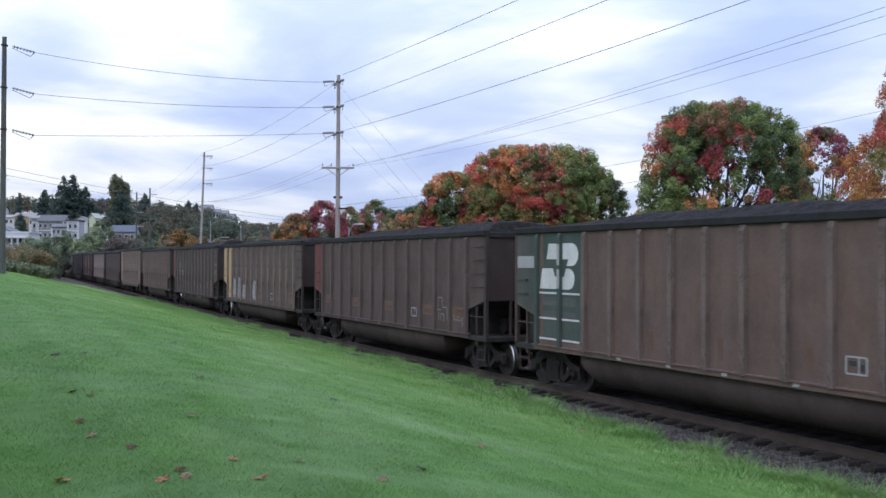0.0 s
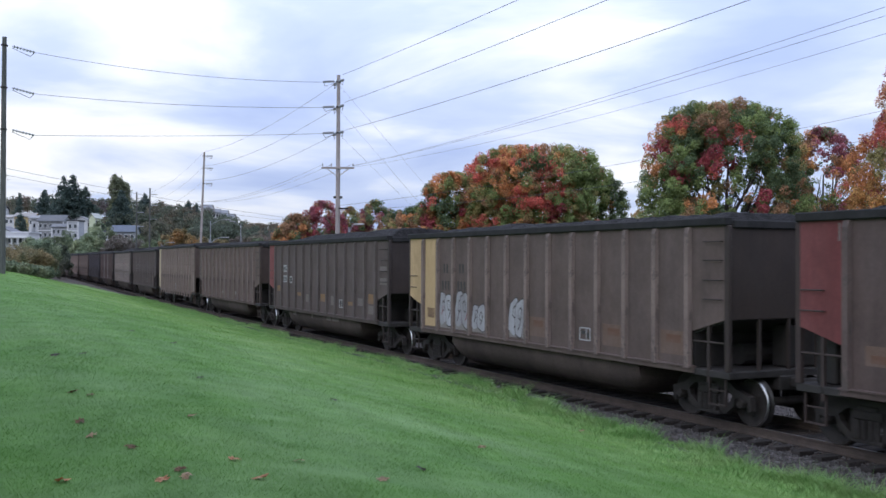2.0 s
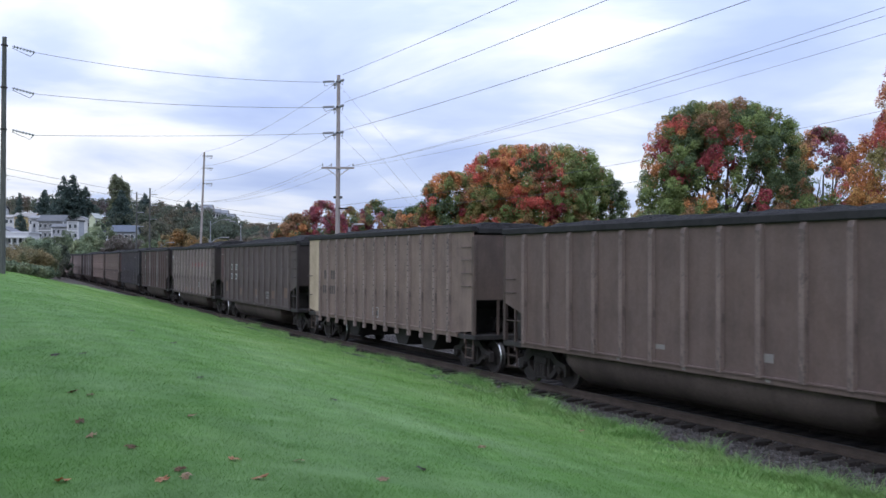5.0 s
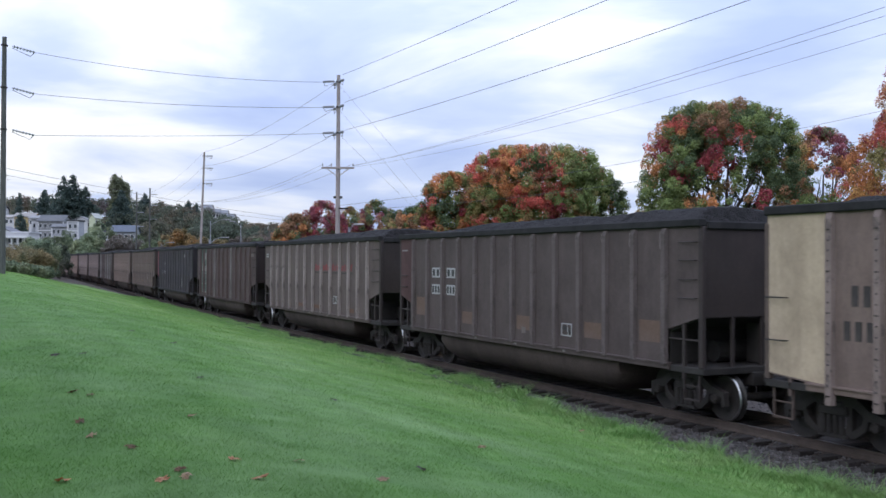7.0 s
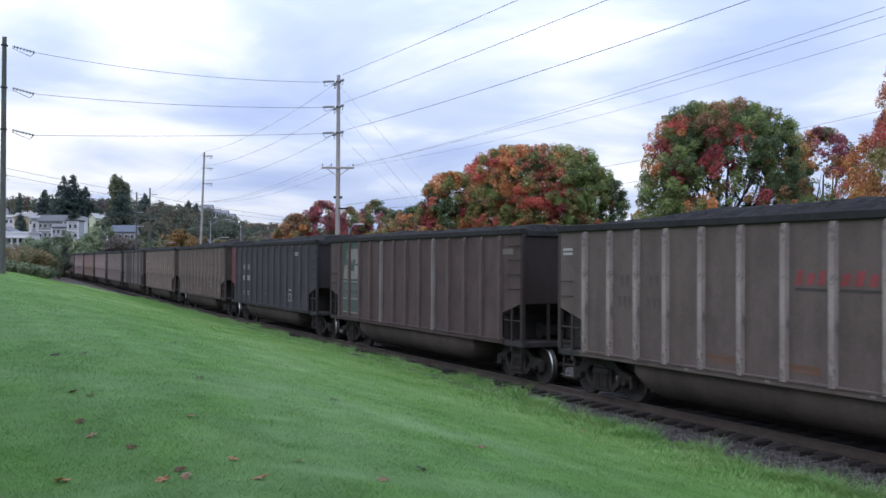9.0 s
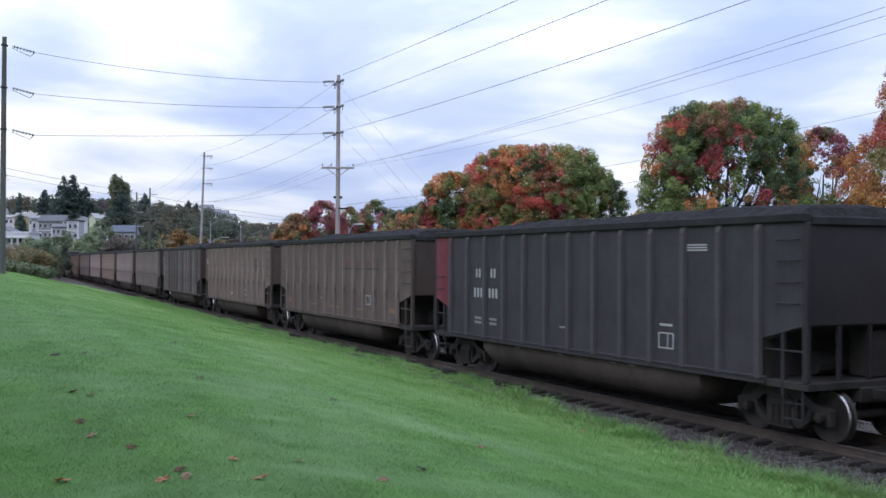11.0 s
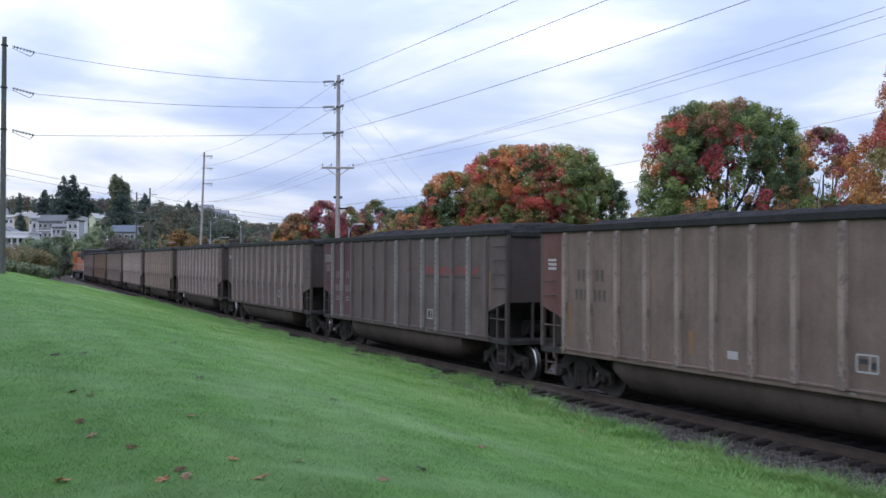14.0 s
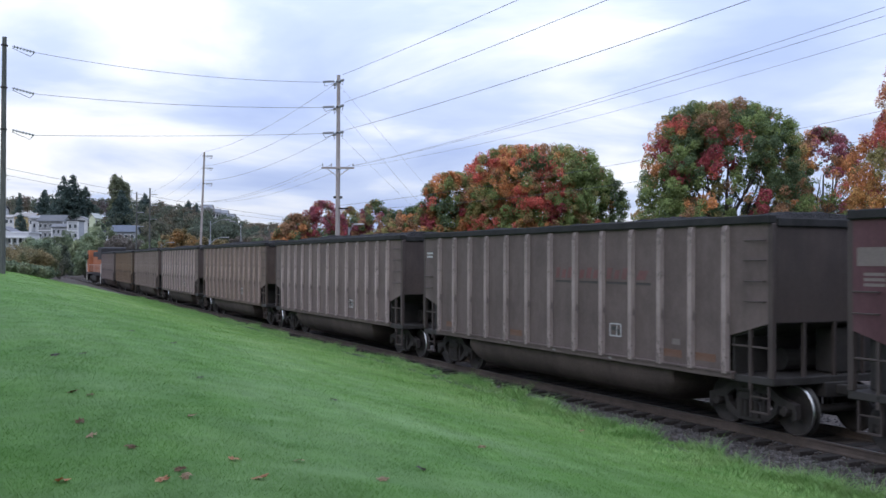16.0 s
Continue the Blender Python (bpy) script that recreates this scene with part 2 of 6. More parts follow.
M_BELLY = surface("grimy_belly", (0.058, 0.044, 0.040), (0.095, 0.072, 0.064), 0.9, 18, 0.85, stretch=(1, 1, 0.5), spec=0.2)
M_POLE = surface("weathered_pole", (0.29, 0.25, 0.24), (0.45, 0.40, 0.38), 3, 40, 0.9, stretch=(6, 6, 0.5), bump=0.4)
M_DPOLE = surface("dark_pole", (0.07, 0.075, 0.07), (0.13, 0.13, 0.12), 3, 40, 0.9, stretch=(6, 6, 0.5))
M_WIRE = surface("wire", (0.12, 0.12, 0.14), (0.16, 0.16, 0.18), 3, 40, 0.6, 0.3, bump=0)
M_INS = surface("insulator", (0.25, 0.26, 0.28), (0.34, 0.35, 0.38), 8, 40, 0.4, bump=0)
M_BARK = surface("bark", (0.07, 0.06, 0.055), (0.14, 0.12, 0.11), 5, 40, 0.95, stretch=(4, 4, 0.7), bump=0.8)
M_WHITE = grimy("white_lettering", (0.42, 0.42, 0.42), amount=0.4)
M_BLACKMARK = surface("black_lettering", (0.03, 0.03, 0.03), (0.05, 0.05, 0.05), 3, 40, 0.8)
M_REDMARK = grimy("faded_red_mark", (0.24, 0.045, 0.05), amount=0.5)
M_REDOLD = grimy("old_red_mark", (0.135, 0.055, 0.055), amount=0.6)
M_YELMARK = grimy("faded_yellow_mark", (0.24, 0.135, 0.06), amount=0.58)
M_GRAF = grimy("pale_graffiti", (0.36, 0.36, 0.385), amount=0.45)
# haze of distance is put into GREEN, WOODS and CONIFER as lighter, bluer tones
GREEN = ((0.35, (0.15, 0.195, 0.125)), (0.5, (0.205, 0.25, 0.15)), (0.68, (0.27, 0.29, 0.165)))
WOODS = ((0.32, (0.095, 0.115, 0.10)), (0.46, (0.135, 0.16, 0.115)), (0.58, (0.21, 0.17, 0.125)), (0.7, (0.165, 0.135, 0.135)))
CONIFER = ((0.35, (0.075, 0.112, 0.105)), (0.65, (0.115, 0.155, 0.13)))
RUSSET = ((0.35, (0.2, 0.205, 0.12)), (0.5, (0.29, 0.235, 0.125)), (0.68, (0.36, 0.255, 0.135)))
TWIG = ((0.35, (0.165, 0.145, 0.125)), (0.65, (0.235, 0.205, 0.175)))
M_GREEN, M_WOODS, M_CONIFER = leaf_material("green_leaves", GREEN, 0.3), leaf_material("woodland", WOODS, 0.03), leaf_material("hazed_conifer_needles", CONIFER, 0.2)
M_GREEN2 = leaf_material("bright_green_leaves", tuple((p, tuple(q * 1.35 for q in c)) for p, c in GREEN), 0.3)
M_RUSSET2 = leaf_material("orange_brown_leaves", tuple((p, (c[0] * 1.15, c[1] * 0.92, c[2] * 0.75)) for p, c in RUSSET), 0.3)
M_TRIM = surface("window_trim", (0.6, 0.6, 0.6), (0.7, 0.7, 0.7), 2, 20, 0.6, bump=0)
M_PANE = surface("window_glass", (0.05, 0.06, 0.07), (0.08, 0.09, 0.1), 1, 10, 0.15, bump=0)
M_THICKET = leaf_material("garden_shrubs", ((0.34, (0.11, 0.15, 0.09)), (0.5, (0.165, 0.2, 0.11)), (0.62, (0.26, 0.205, 0.11)), (0.7, (0.21, 0.175, 0.14))), 0.05)
M_POPLAR = leaf_material("poplar_leaves", ((0.35, (0.17, 0.2, 0.12)), (0.65, (0.26, 0.27, 0.17))), 0.3)
M_RUSSET, M_TWIG = leaf_material("russet_leaves", RUSSET, 0.3), leaf_material("bare_twigs", TWIG, 0.3)

# ---- mesh helpers ----


def part(name, bm, material, parent=None, label=""):
    me = bpy.data.meshes.new(name)
    bm.to_mesh(me)
    bm.free()
    for m in (material if isinstance(material, (list, tuple)) else (material,)):
        me.materials.append(m)
    ob = new(name, me)
    if parent:
        ob.parent = parent
    return tagged(ob, label)


def shared(name, me, parent, material=None, at=None, label=""):
    """An object on an existing mesh, with a material of its own if one is given."""
    ob = new(name, me)
    ob.parent = parent
    if at is not None:
        ob.matrix_basis = at
    if material:
        ob.material_slots[0].link = "OBJECT"
        ob.material_slots[0].material = material
    return tagged(ob, label)


def mesh_of(name, bm, *materials):
    me = bpy.data.meshes.new(name)
    bm.to_mesh(me)
    bm.free()
    for m in materials:
        me.materials.append(m)
    return me


def box(bm, x0, x1, y0, y1, z0, z1, bevel=0.0, mat=0):
    m = Matrix.Translation(((x0 + x1) / 2, (y0 + y1) / 2, (z0 + z1) / 2)) @ Matrix.Diagonal((x1 - x0, y1 - y0, z1 - z0, 1))
    r = bmesh.ops.create_cube(bm, size=1, matrix=m)
    if bevel:
        es = list({e for v in r["verts"] for e in v.link_edges})
        bmesh.ops.bevel(bm, geom=es, offset=bevel, segments=1, affect="EDGES")
    return r


def rod(bm, a, b, r0, r1=None, seg=8, mat=0):
    a, b = Vector(a), Vector(b)
    d = b - a
    m = Matrix.Translation((a + b) / 2) @ d.to_track_quat("Z", "Y").to_matrix().to_4x4()
    r = bmesh.ops.create_cone(bm, cap_ends=True, segments=seg, radius1=r0, radius2=r0 if r1 is None else r1, depth=d.length, matrix=m)
    if mat:
        for f in {f for v in r["verts"] for f in v.link_faces}:
            f.material_index = mat
    return r


def prism(bm, pts, y0, y1):
    """A polygon in x and z, pushed out from y0 to y1."""
    a = [bm.verts.new((x, y0, z)) for x, z in pts]
    b = [bm.verts.new((x, y1, z)) for x, z in pts]
    k = len(pts)
    fs = [bm.faces.new(a), bm.faces.new(b[::-1])]
    for i in range(k):
        fs.append(bm.faces.new((a[i], b[i], b[(i + 1) % k], a[(i + 1) % k])))
    bmesh.ops.recalc_face_normals(bm, faces=fs)
    return fs


def quads(name, verts, material, n=4):
    """One mesh of loose faces of n corners, from an array of corner points."""
    k = len(verts) // n
    me = bpy.data.meshes.new(name)
    me.vertices.add(len(verts))
    me.vertices.foreach_set("co", np.asarray(verts, dtype=np.float32).ravel())
    me.loops.add(k * n)
    me.loops.foreach_set("vertex_index", np.arange(k * n, dtype=np.int32))
    me.polygons.add(k)
    me.polygons.foreach_set("loop_start", np.arange(0, k * n, n, dtype=np.int32))
    me.update()
    me.validate()
    me.materials.append(material)
    return me


def grid_mesh(name, us, ms, point, pick, materials):
    vs = [point(u, m) for u in us for m in ms]
    k = len(ms)
    fs, idx = [], []
    for i in range(len(us) - 1):
        for j in range(k - 1):
            fs.append((i * k + j, (i + 1) * k + j, (i + 1) * k + j + 1, i * k + j + 1))
            idx.append(pick((us[i] + us[i + 1]) / 2, (ms[j] + ms[j + 1]) / 2))
    me = bpy.data.meshes.new(name)
    me.from_pydata(vs, [], fs)
    me.polygons.foreach_set("material_index", idx)
    me.polygons.foreach_set("use_smooth", [True] * len(fs))
    for m in materials:
        me.materials.append(m)
    me.update()
    return me


# ---- ground ----
US = [-4000, -2000, -900, -400, -200, -100, -60, -40] + [-30 + 1.0 * i for i in range(130)] + [100 + 5 * i for i in range(60)] + [400 + 20 * i for i in range(25)] + [920, 1000, 1200, 1600, 2400, 4500]
MS = [-4000, -2000, -1000, -500, -300, -200, -150, -110, -80, -60, -45] + [-40 + 0.8 * i for i in range(31)] + [-15.5 + 0.3 * i for i in range(43)] + [-2.75, -2.4, -1.9, -1.4, -1.2, -1.05, -0.95, -0.8, 0, 0.8, 0.95, 1.05, 1.2, 1.4, 1.6, 2.6, 4, 6, 9, 13, 18, 25, 35, 45, 60, 80, 110, 150, 200, 300, 500, 1000, 2000, 4000]


def ground_kind(u, m):
    if m < (-2.7 if u < 20 else -2.4 - 0.055 * max(u - 80, 0.0)):
        return 0 if u < 120 and m > -80 else 2
    return 1 if m < 13 and u < 420 else 2


ground = new("ground", grid_mesh("ground", US, MS, lambda u, m: place(u, m, ground_z(u, m)), ground_kind, (M_LAWN, M_BALLAST, M_FIELD)))
tagged(ground, "mown green lawn sloping down to a railway ballast bed", "ground", kind="structure")


# ---- track ----
def build_track():
    track = tagged(new("railway_track"), "rusty steel rails on dark timber sleepers", "railway track", kind="structure")
    us = [-60 + 4 * i for i in range(120)]
    prof = ((-0.07, -0.17), (-0.07, -0.155), (-0.012, -0.13), (-0.012, -0.04), (-0.036, -0.03), (-0.036, -0.004), (-0.03, 0.0), (0.03, 0.0), (0.036, -0.004), (0.036, -0.03), (0.012, -0.04), (0.012, -0.13), (0.07, -0.155), (0.07, -0.17))
    for side in (-0.755, 0.755):
        bm = bmesh.new()
        rings = [[bm.verts.new(place(u, side + a, z)) for a, z in prof] for u in us]
        for r0, r1 in zip(rings, rings[1:]):
            for i in range(len(prof)):
                f = bm.faces.new((r0[i], r0[(i + 1) % 14], r1[(i + 1) % 14], r1[i]))
                f.material_index = 1 if i == 6 else 0
        bmesh.ops.recalc_face_normals(bm, faces=bm.faces[:])
        part("rail", bm, (M_RUST, M_RAILTOP), track)
    bm = bmesh.new()
    box(bm, -0.11, 0.11, -1.3, 1.3, -0.19, 0.0, 0.012)
    tie = mesh_of("sleeper", bm, M_TIE)
    far = bmesh.new()
    u = -20.0
    rng = random.Random(4)
    while u < 330:
        a = math.degrees(math.atan2(AX.y, AX.x)) + rng.uniform(-1, 1)
        m = Matrix.Translation(place(u, rng.uniform(-0.05, 0.05), -0.165 + rng.uniform(-0.012, 0.006))) @ pose(0, 0, 0, 0, 0, a)
        if u < 135:
            shared("sleeper", tie, track, at=m)
        else:
            box_m = m @ Matrix.Translation((0, 0, -0.095)) @ Matrix.Diagonal((0.22, 2.6, 0.19, 1))
            bmesh.ops.create_cube(far, size=1, matrix=box_m)
        u += 0.53
    tagged(part("sleepers_far", far, M_TIE, track), kind="stuff")
    return track


build_track()

# ---- coal cars ----
HALF = 7.33   # half length of the body
RIB = 6.25    # outermost rib
TOP = 3.86    # underside of the top chord
SILL = 1.10


def side_mesh():
    bm = bmesh.new()
    prism(bm, [(-HALF, 2.08), (-RIB, 1.78), (-RIB, SILL), (RIB, SILL), (RIB, 1.78), (HALF, 2.08), (HALF, TOP + 0.05), (-HALF, TOP + 0.05)], -0.02, 0.02)
    return mesh_of("side_sheet", bm, M_DARK)


def rib_mesh(z0=SILL - 0.02, w=0.084, d=0.082, top=TOP):
    bm = bmesh.new()
    lo = [(-w, 0), (-w * 0.74, -d), (w * 0.74, -d), (w, 0)]
    r0 = [bm.verts.new((x, y, z0)) for x, y in lo]
    r1 = [bm.verts.new((x, y, z0 + 0.25)) for x, y in lo]
    r2 = [bm.verts.new((x, y, top - 0.12)) for x, y in lo]
    r3 = [bm.verts.new((x, y * 0.5, top)) for x, y in lo]
    for a, b in ((r0, r1), (r1, r2), (r2, r3)):
        for i in range(3):
            bm.faces.new((a[i], a[i + 1], b[i + 1], b[i]))
    bm.faces.new(r0[::-1]), bm.faces.new(r3)
    bmesh.ops.recalc_face_normals(bm, faces=bm.faces[:])
    return mesh_of("rib", bm, M_DARK)


def belly_mesh():
    bm = bmesh.new()
    sec = [(-1.46, 1.08), (-1.46, 0.8), (-1.40, 0.62), (-1.28, 0.42), (-1.08, 0.30), (-0.8, 0.26), (0.8, 0.26), (1.08, 0.30), (1.28, 0.42), (1.40, 0.62), (1.46, 0.8), (1.46, 1.08)]
    rings = []
    for x, low in ((-4.5, 0.62), (-4.36, 0.42), (-4.1, 0.0), (4.0, 0.0), (4.3, 0.4), (4.5, 0.62)):
        rings.append([bm.verts.new((x, y, max(z, low + 0.06 * abs(y)) if low else z)) for y, z in sec])
    for a, b in zip(rings, rings[1:]):
        for i in range(len(sec) - 1):
            f = bm.faces.new((a[i], a[i + 1], b[i + 1], b[i]))
            f.smooth = True
    bm.faces.new(rings[0]), bm.faces.new(rings[-1][::-1])
    bmesh.ops.recalc_face_normals(bm, faces=bm.faces[:])
    return mesh_of("belly", bm, M_BELLY)


def coal_mesh(seed, low, high):
    """A heap that stands low over the one end and high over the other."""
    bm = bmesh.new()
    nx, ny = 120, 16
    g = []
    for i in range(nx + 1):
        x = -7.2 + 14.4 * i / nx
        row = []
        for j in range(ny + 1):
            y = -1.5 + 3.0 * j / ny
            e = min(step(0.02, 1.4 if x < 0 else 0.45, 7.2 - abs(x)), step(0.0, 0.75, 1.5 - abs(y)) * 0.75 + 0.25 * step(0, 0.15, 1.5 - abs(y)))
            h = low + (high - low) * step(-6.2, -1.5, x)
            z = TOP + h * e + 0.07 * noise.noise((x * 0.5, y * 0.8, seed)) * e + 0.05 * noise.noise((x * 3, y * 3, seed + 5.0)) * e + 0.03 * noise.noise((x * 8, y * 8, seed + 9.0)) * e
            row.append(bm.verts.new((x, y, z)))
        g.append(row)
    for i in range(nx):
        for j in range(ny):
            bm.faces.new((g[i][j], g[i + 1][j], g[i + 1][j + 1], g[i][j + 1]))
    bmesh.ops.recalc_face_normals(bm, faces=bm.faces[:])
    return mesh_of("coal_load", bm, M_COAL)


def chord_mesh():
    bm = bmesh.new()
    for s in (-1, 1):
        box(bm, -HALF - 0.03, HALF + 0.03, s * 1.54 - 0.1, s * 1.54 + 0.1, TOP, TOP + 0.16, 0.02)
        box(bm, s * HALF - 0.08, s * HALF + 0.08, -1.44, 1.44, TOP - 0.05, TOP + 0.11, 0.02)
    return mesh_of("top_chord", bm, M_CHORD)


def end_mesh():
    """Front end: upright sheet above, slope sheet below it."""
    bm = bmesh.new()
    prism(bm, [(HALF - 0.03, TOP + 0.05), (HALF + 0.02, TOP + 0.05), (HALF + 0.02, 2.08), (HALF - 0.03, 2.08)], -1.52, 1.52)
    return mesh_of("end_sheet", bm, M_DARK)


def bogie_meshes():
    bm = bmesh.new()
    prism(bm, [(-1.14, 0.60), (-1.14, 0.50), (-0.7, 0.54), (-0.44, 0.72), (0.44, 0.72), (0.7, 0.54), (1.14, 0.50), (1.14, 0.60), (0.76, 0.70), (0.48, 0.88), (-0.48, 0.88), (-0.76, 0.70)], -0.07, 0.07)
    for q in (-1, 1):
        for pts in ([(0.74, 0.60), (0.66, 0.36), (0.44, 0.20), (0.32, 0.20), (0.36, 0.30), (0.58, 0.46), (0.64, 0.60)], [(0.38, 0.74), (0.38, 0.22), (0.26, 0.22), (0.26, 0.74)], [(1.14, 0.54), (1.16, 0.34), (1.06, 0.30), (1.04, 0.54)]):
            prism(bm, [(q * x, z) for x, z in pts], -0.06, 0.06)
    for x in (-0.2, -0.07, 0.07, 0.2):
        rod(bm, (x, -0.09, 0.24), (x, -0.09, 0.56), 0.055, seg=10)
    box(bm, -0.32, 0.32, -0.12, 0.12, 0.17, 0.24, 0.015)
    box(bm, -0.3, 0.3, -0.11, 0.11, 0.56, 0.72, 0.02)
    frame_me = mesh_of("side_frame", bm, M_BOGIE)
    bm = bmesh.new()
    box(bm, -0.22, 0.22, -1.1, 1.1, 0.55, 0.8, 0.03)
    rod(bm, (0, 0, 0.8), (0, 0, 0.98), 0.2, seg=14)
    bolster = mesh_of("bolster", bm, M_BOGIE)
    bm = bmesh.new()
    rod(bm, (0, 0, 0), (0, -0.1, 0), 0.1, 0.085, 12)
    for k in range(3):
        a = k * 2.094
        rod(bm, (0.05 * math.cos(a), -0.1, 0.05 * math.sin(a)), (0.05 * math.cos(a), -0.125, 0.05 * math.sin(a)), 0.018, seg=6)
    cap = mesh_of("bearing_cap", bm, M_BOGIE)
    bm = bmesh.new()
    rod(bm, (0, -1.0, 0), (0, 1.0, 0), 0.08, seg=12)
    prof = ((0.09, 0.06), (0.36, 0.03), (0.40, 0.065), (0.445, 0.068), (0.458, 0.035), (0.462, -0.045), (0.485, -0.06), (0.485, -0.075), (0.41, -0.08), (0.36, -0.02), (0.09, -0.06))
    seg = 32
    for s in (-1, 1):
        rings = []
        for k in range(seg):
            a = 2 * math.pi * k / seg
            rings.append([bm.verts.new((r * math.cos(a), s * (0.755 + y), r * math.sin(a))) for r, y in prof])
        for k in range(seg):
            a, b = rings[k], rings[(k + 1) % seg]
            for i in range(len(prof) - 1):
                f = bm.faces.new((a[i], a[i + 1], b[i + 1], b[i]))
                f.smooth = i not in (2, 5)
                f.material_index = 1 if i == 3 else 2 if i in (4, 5) else 0
        for k in range(6):
            a = k * 1.047
            rod(bm, (0.24 * math.cos(a), s * 0.79, 0.24 * math.sin(a)), (0.24 * math.cos(a), s * 0.81, 0.24 * math.sin(a)), 0.03, seg=6)
    bmesh.ops.recalc_face_normals(bm, faces=bm.faces[:])
    wheels = mesh_of("wheelset", bm, M_BOGIE, M_POLISH, M_TREAD)
    return frame_me, bolster, cap, wheels


ME_SIDE, ME_RIB, ME_BELLY, ME_CHORD, ME_END = side_mesh(), rib_mesh(), belly_mesh(), chord_mesh(), end_mesh()
ME_COAL = [coal_mesh(7.3 * k, *h) for k, h in enumerate(((0.27, 0.41), (0.25, 0.37), (0.24, 0.29), (0.2, 0.23)))]
HEAP = {0: 0, 1: 0, 3: 0, 6: 0, 7: 0, 9: 1, 10: 1, 12: 1, 13: 3}   # which heap a car carries; the rest carry the third
ME_FRAME, ME_BOLSTER, ME_CAP, ME_WHEELS = bogie_meshes()
FLIP = pose(0, 0, 0, 0, 0, 180)
TURNING = []


def simple(fn, *mats):
    bm = bmesh.new()
    fn(bm)
    return mesh_of("piece", bm, *(mats or (M_DARK,)))


ME_SILL = simple(lambda bm: (box(bm, -6.4, 6.4, -0.06, 0.05, 0.98, 1.13, 0.015), box(bm, -6.4, 6.4, -0.09, -0.05, 1.09, 1.12)))
ME_PLAT = simple(lambda bm: (box(bm, 6.25, 7.4, -1.56, 1.56, 0.95, 1.09, 0.015), box(bm, 5.0, 7.45, -0.35, 0.35, 0.7, 0.98, 0.02)))
ME_POST = simple(lambda bm: box(bm, -0.06, 0.06, -0.05, 0.05, 1.09, TOP, 0.012))
ME_STUD = simple(lambda bm: box(bm, -0.035, 0.035, -0.03, 0.03, 1.09, 2.2))
ME_RUNG = simple(lambda bm: (rod(bm, (-0.24, -0.07, 0), (0.24, -0.07, 0), 0.014, seg=6), rod(bm, (-0.24, 0, 0), (-0.24, -0.07, 0), 0.012, seg=6), rod(bm, (0.24, 0, 0), (0.24, -0.07, 0), 0.012, seg=6)))
ME_RAILB = simple(lambda bm: rod(bm, (-0.52, 0, 0), (0.52, 0, 0), 0.02, seg=6))
ME_STIRRUP = simple(lambda bm: (box(bm, -0.24, -0.21, -0.02, 0.02, 0.42, 0.97), box(bm, 0.21, 0.24, -0.02, 0.02, 0.42, 0.97), box(bm, -0.24, 0.24, -0.03, 0.03, 0.42, 0.45), box(bm, -0.21, 0.21, -0.015, 0.015, 0.7, 0.725)))
ME_TANK = simple(lambda bm: rod(bm, (6.5, -0.55, 1.33), (6.5, 0.9, 1.33), 0.22, seg=12))
ME_GEAR = simple(lambda bm: (box(bm, 6.75, 7.2, 0.1, 1.3, 1.1, 1.95, 0.03), box(bm, 6.2, 6.5, 0.95, 1.45, 1.1, 1.72, 0.03)))
ME_SLOPE = simple(lambda bm: prism(bm, [(HALF - 0.04, 2.1), (HALF - 0.04, 2.05), (6.34, 1.76), (6.34, 1.1), (6.28, 1.1), (6.28, 1.8)], -1.5, 1.5))
ME_COUPLER = simple(lambda bm: (box(bm, 7.3, 7.86, -0.09, 0.09, 0.76, 0.94, 0.02), box(bm, 7.84, 8.22, -0.16, 0.13, 0.72, 0.98, 0.04), rod(bm, (7.7, 0.3, 0.8), (8.18, 0.1, 0.5), 0.03)))
ME_BRAKE = simple(lambda bm: (rod(bm, (7.38, 0.7, 2.6), (7.48, 0.7, 2.6), 0.28, seg=18), box(bm, 7.32, 7.4, 0.5, 0.9, 2.3, 2.55)))
ME_PANEL = simple(lambda bm: prism(bm, [(-HALF + 0.03, 2.07), (-RIB - 0.08, 1.79), (-RIB - 0.08, TOP), (-HALF + 0.03, TOP)], -0.026, -0.02))
ME_UNIT = simple(lambda bm: box(bm, -0.5, 0.5, -0.004, 0.0, -0.5, 0.5))


TALL = TOP + 0.14
ME_SIDE5 = simple(lambda bm: prism(bm, [(-HALF, 1.2), (-5.9, 1.08), (5.9, 1.08), (HALF, 1.2), (HALF, TALL + 0.05), (-HALF, TALL + 0.05)], -0.02, 0.02))
ME_PANEL5 = simple(lambda bm: prism(bm, [(-HALF + 0.03, 1.22), (-5.98, 1.12), (-5.98, TALL), (-HALF + 0.03, TALL)], -0.026, -0.02))
ME_HOPPER = simple(lambda bm: prism(bm, [(-0.95, 1.08), (0.95, 1.08), (0.36, 0.38), (-0.36, 0.38)], -1.1, 1.1))
ME_CENTRE = simple(lambda bm: box(bm, -6.2, 6.2, -0.3, 0.3, 0.72, 1.1))


def riveted_rib(z0, w=0.088, d=0.082, top=TOP):
    me = rib_mesh(z0, w, d, top)
    bm = bmesh.new()
    bm.from_mesh(me)
    n = 17
    for k in range(n):
        z = z0 + 0.15 + (TOP - 0.3 - z0) * k / (n - 1)
        for x in (-0.022, 0.022) if k % 4 == 0 else (0.0,):
            rod(bm, (x, -d + 0.004, z), (x, -d - 0.012, z), 0.02, 0.013, 6, 1)
    return mesh_of("rib", bm, M_DARK, M_DARK)


ME_RIB5, ME_RIBR = riveted_rib(0.8, top=TALL), riveted_rib(SILL - 0.02)


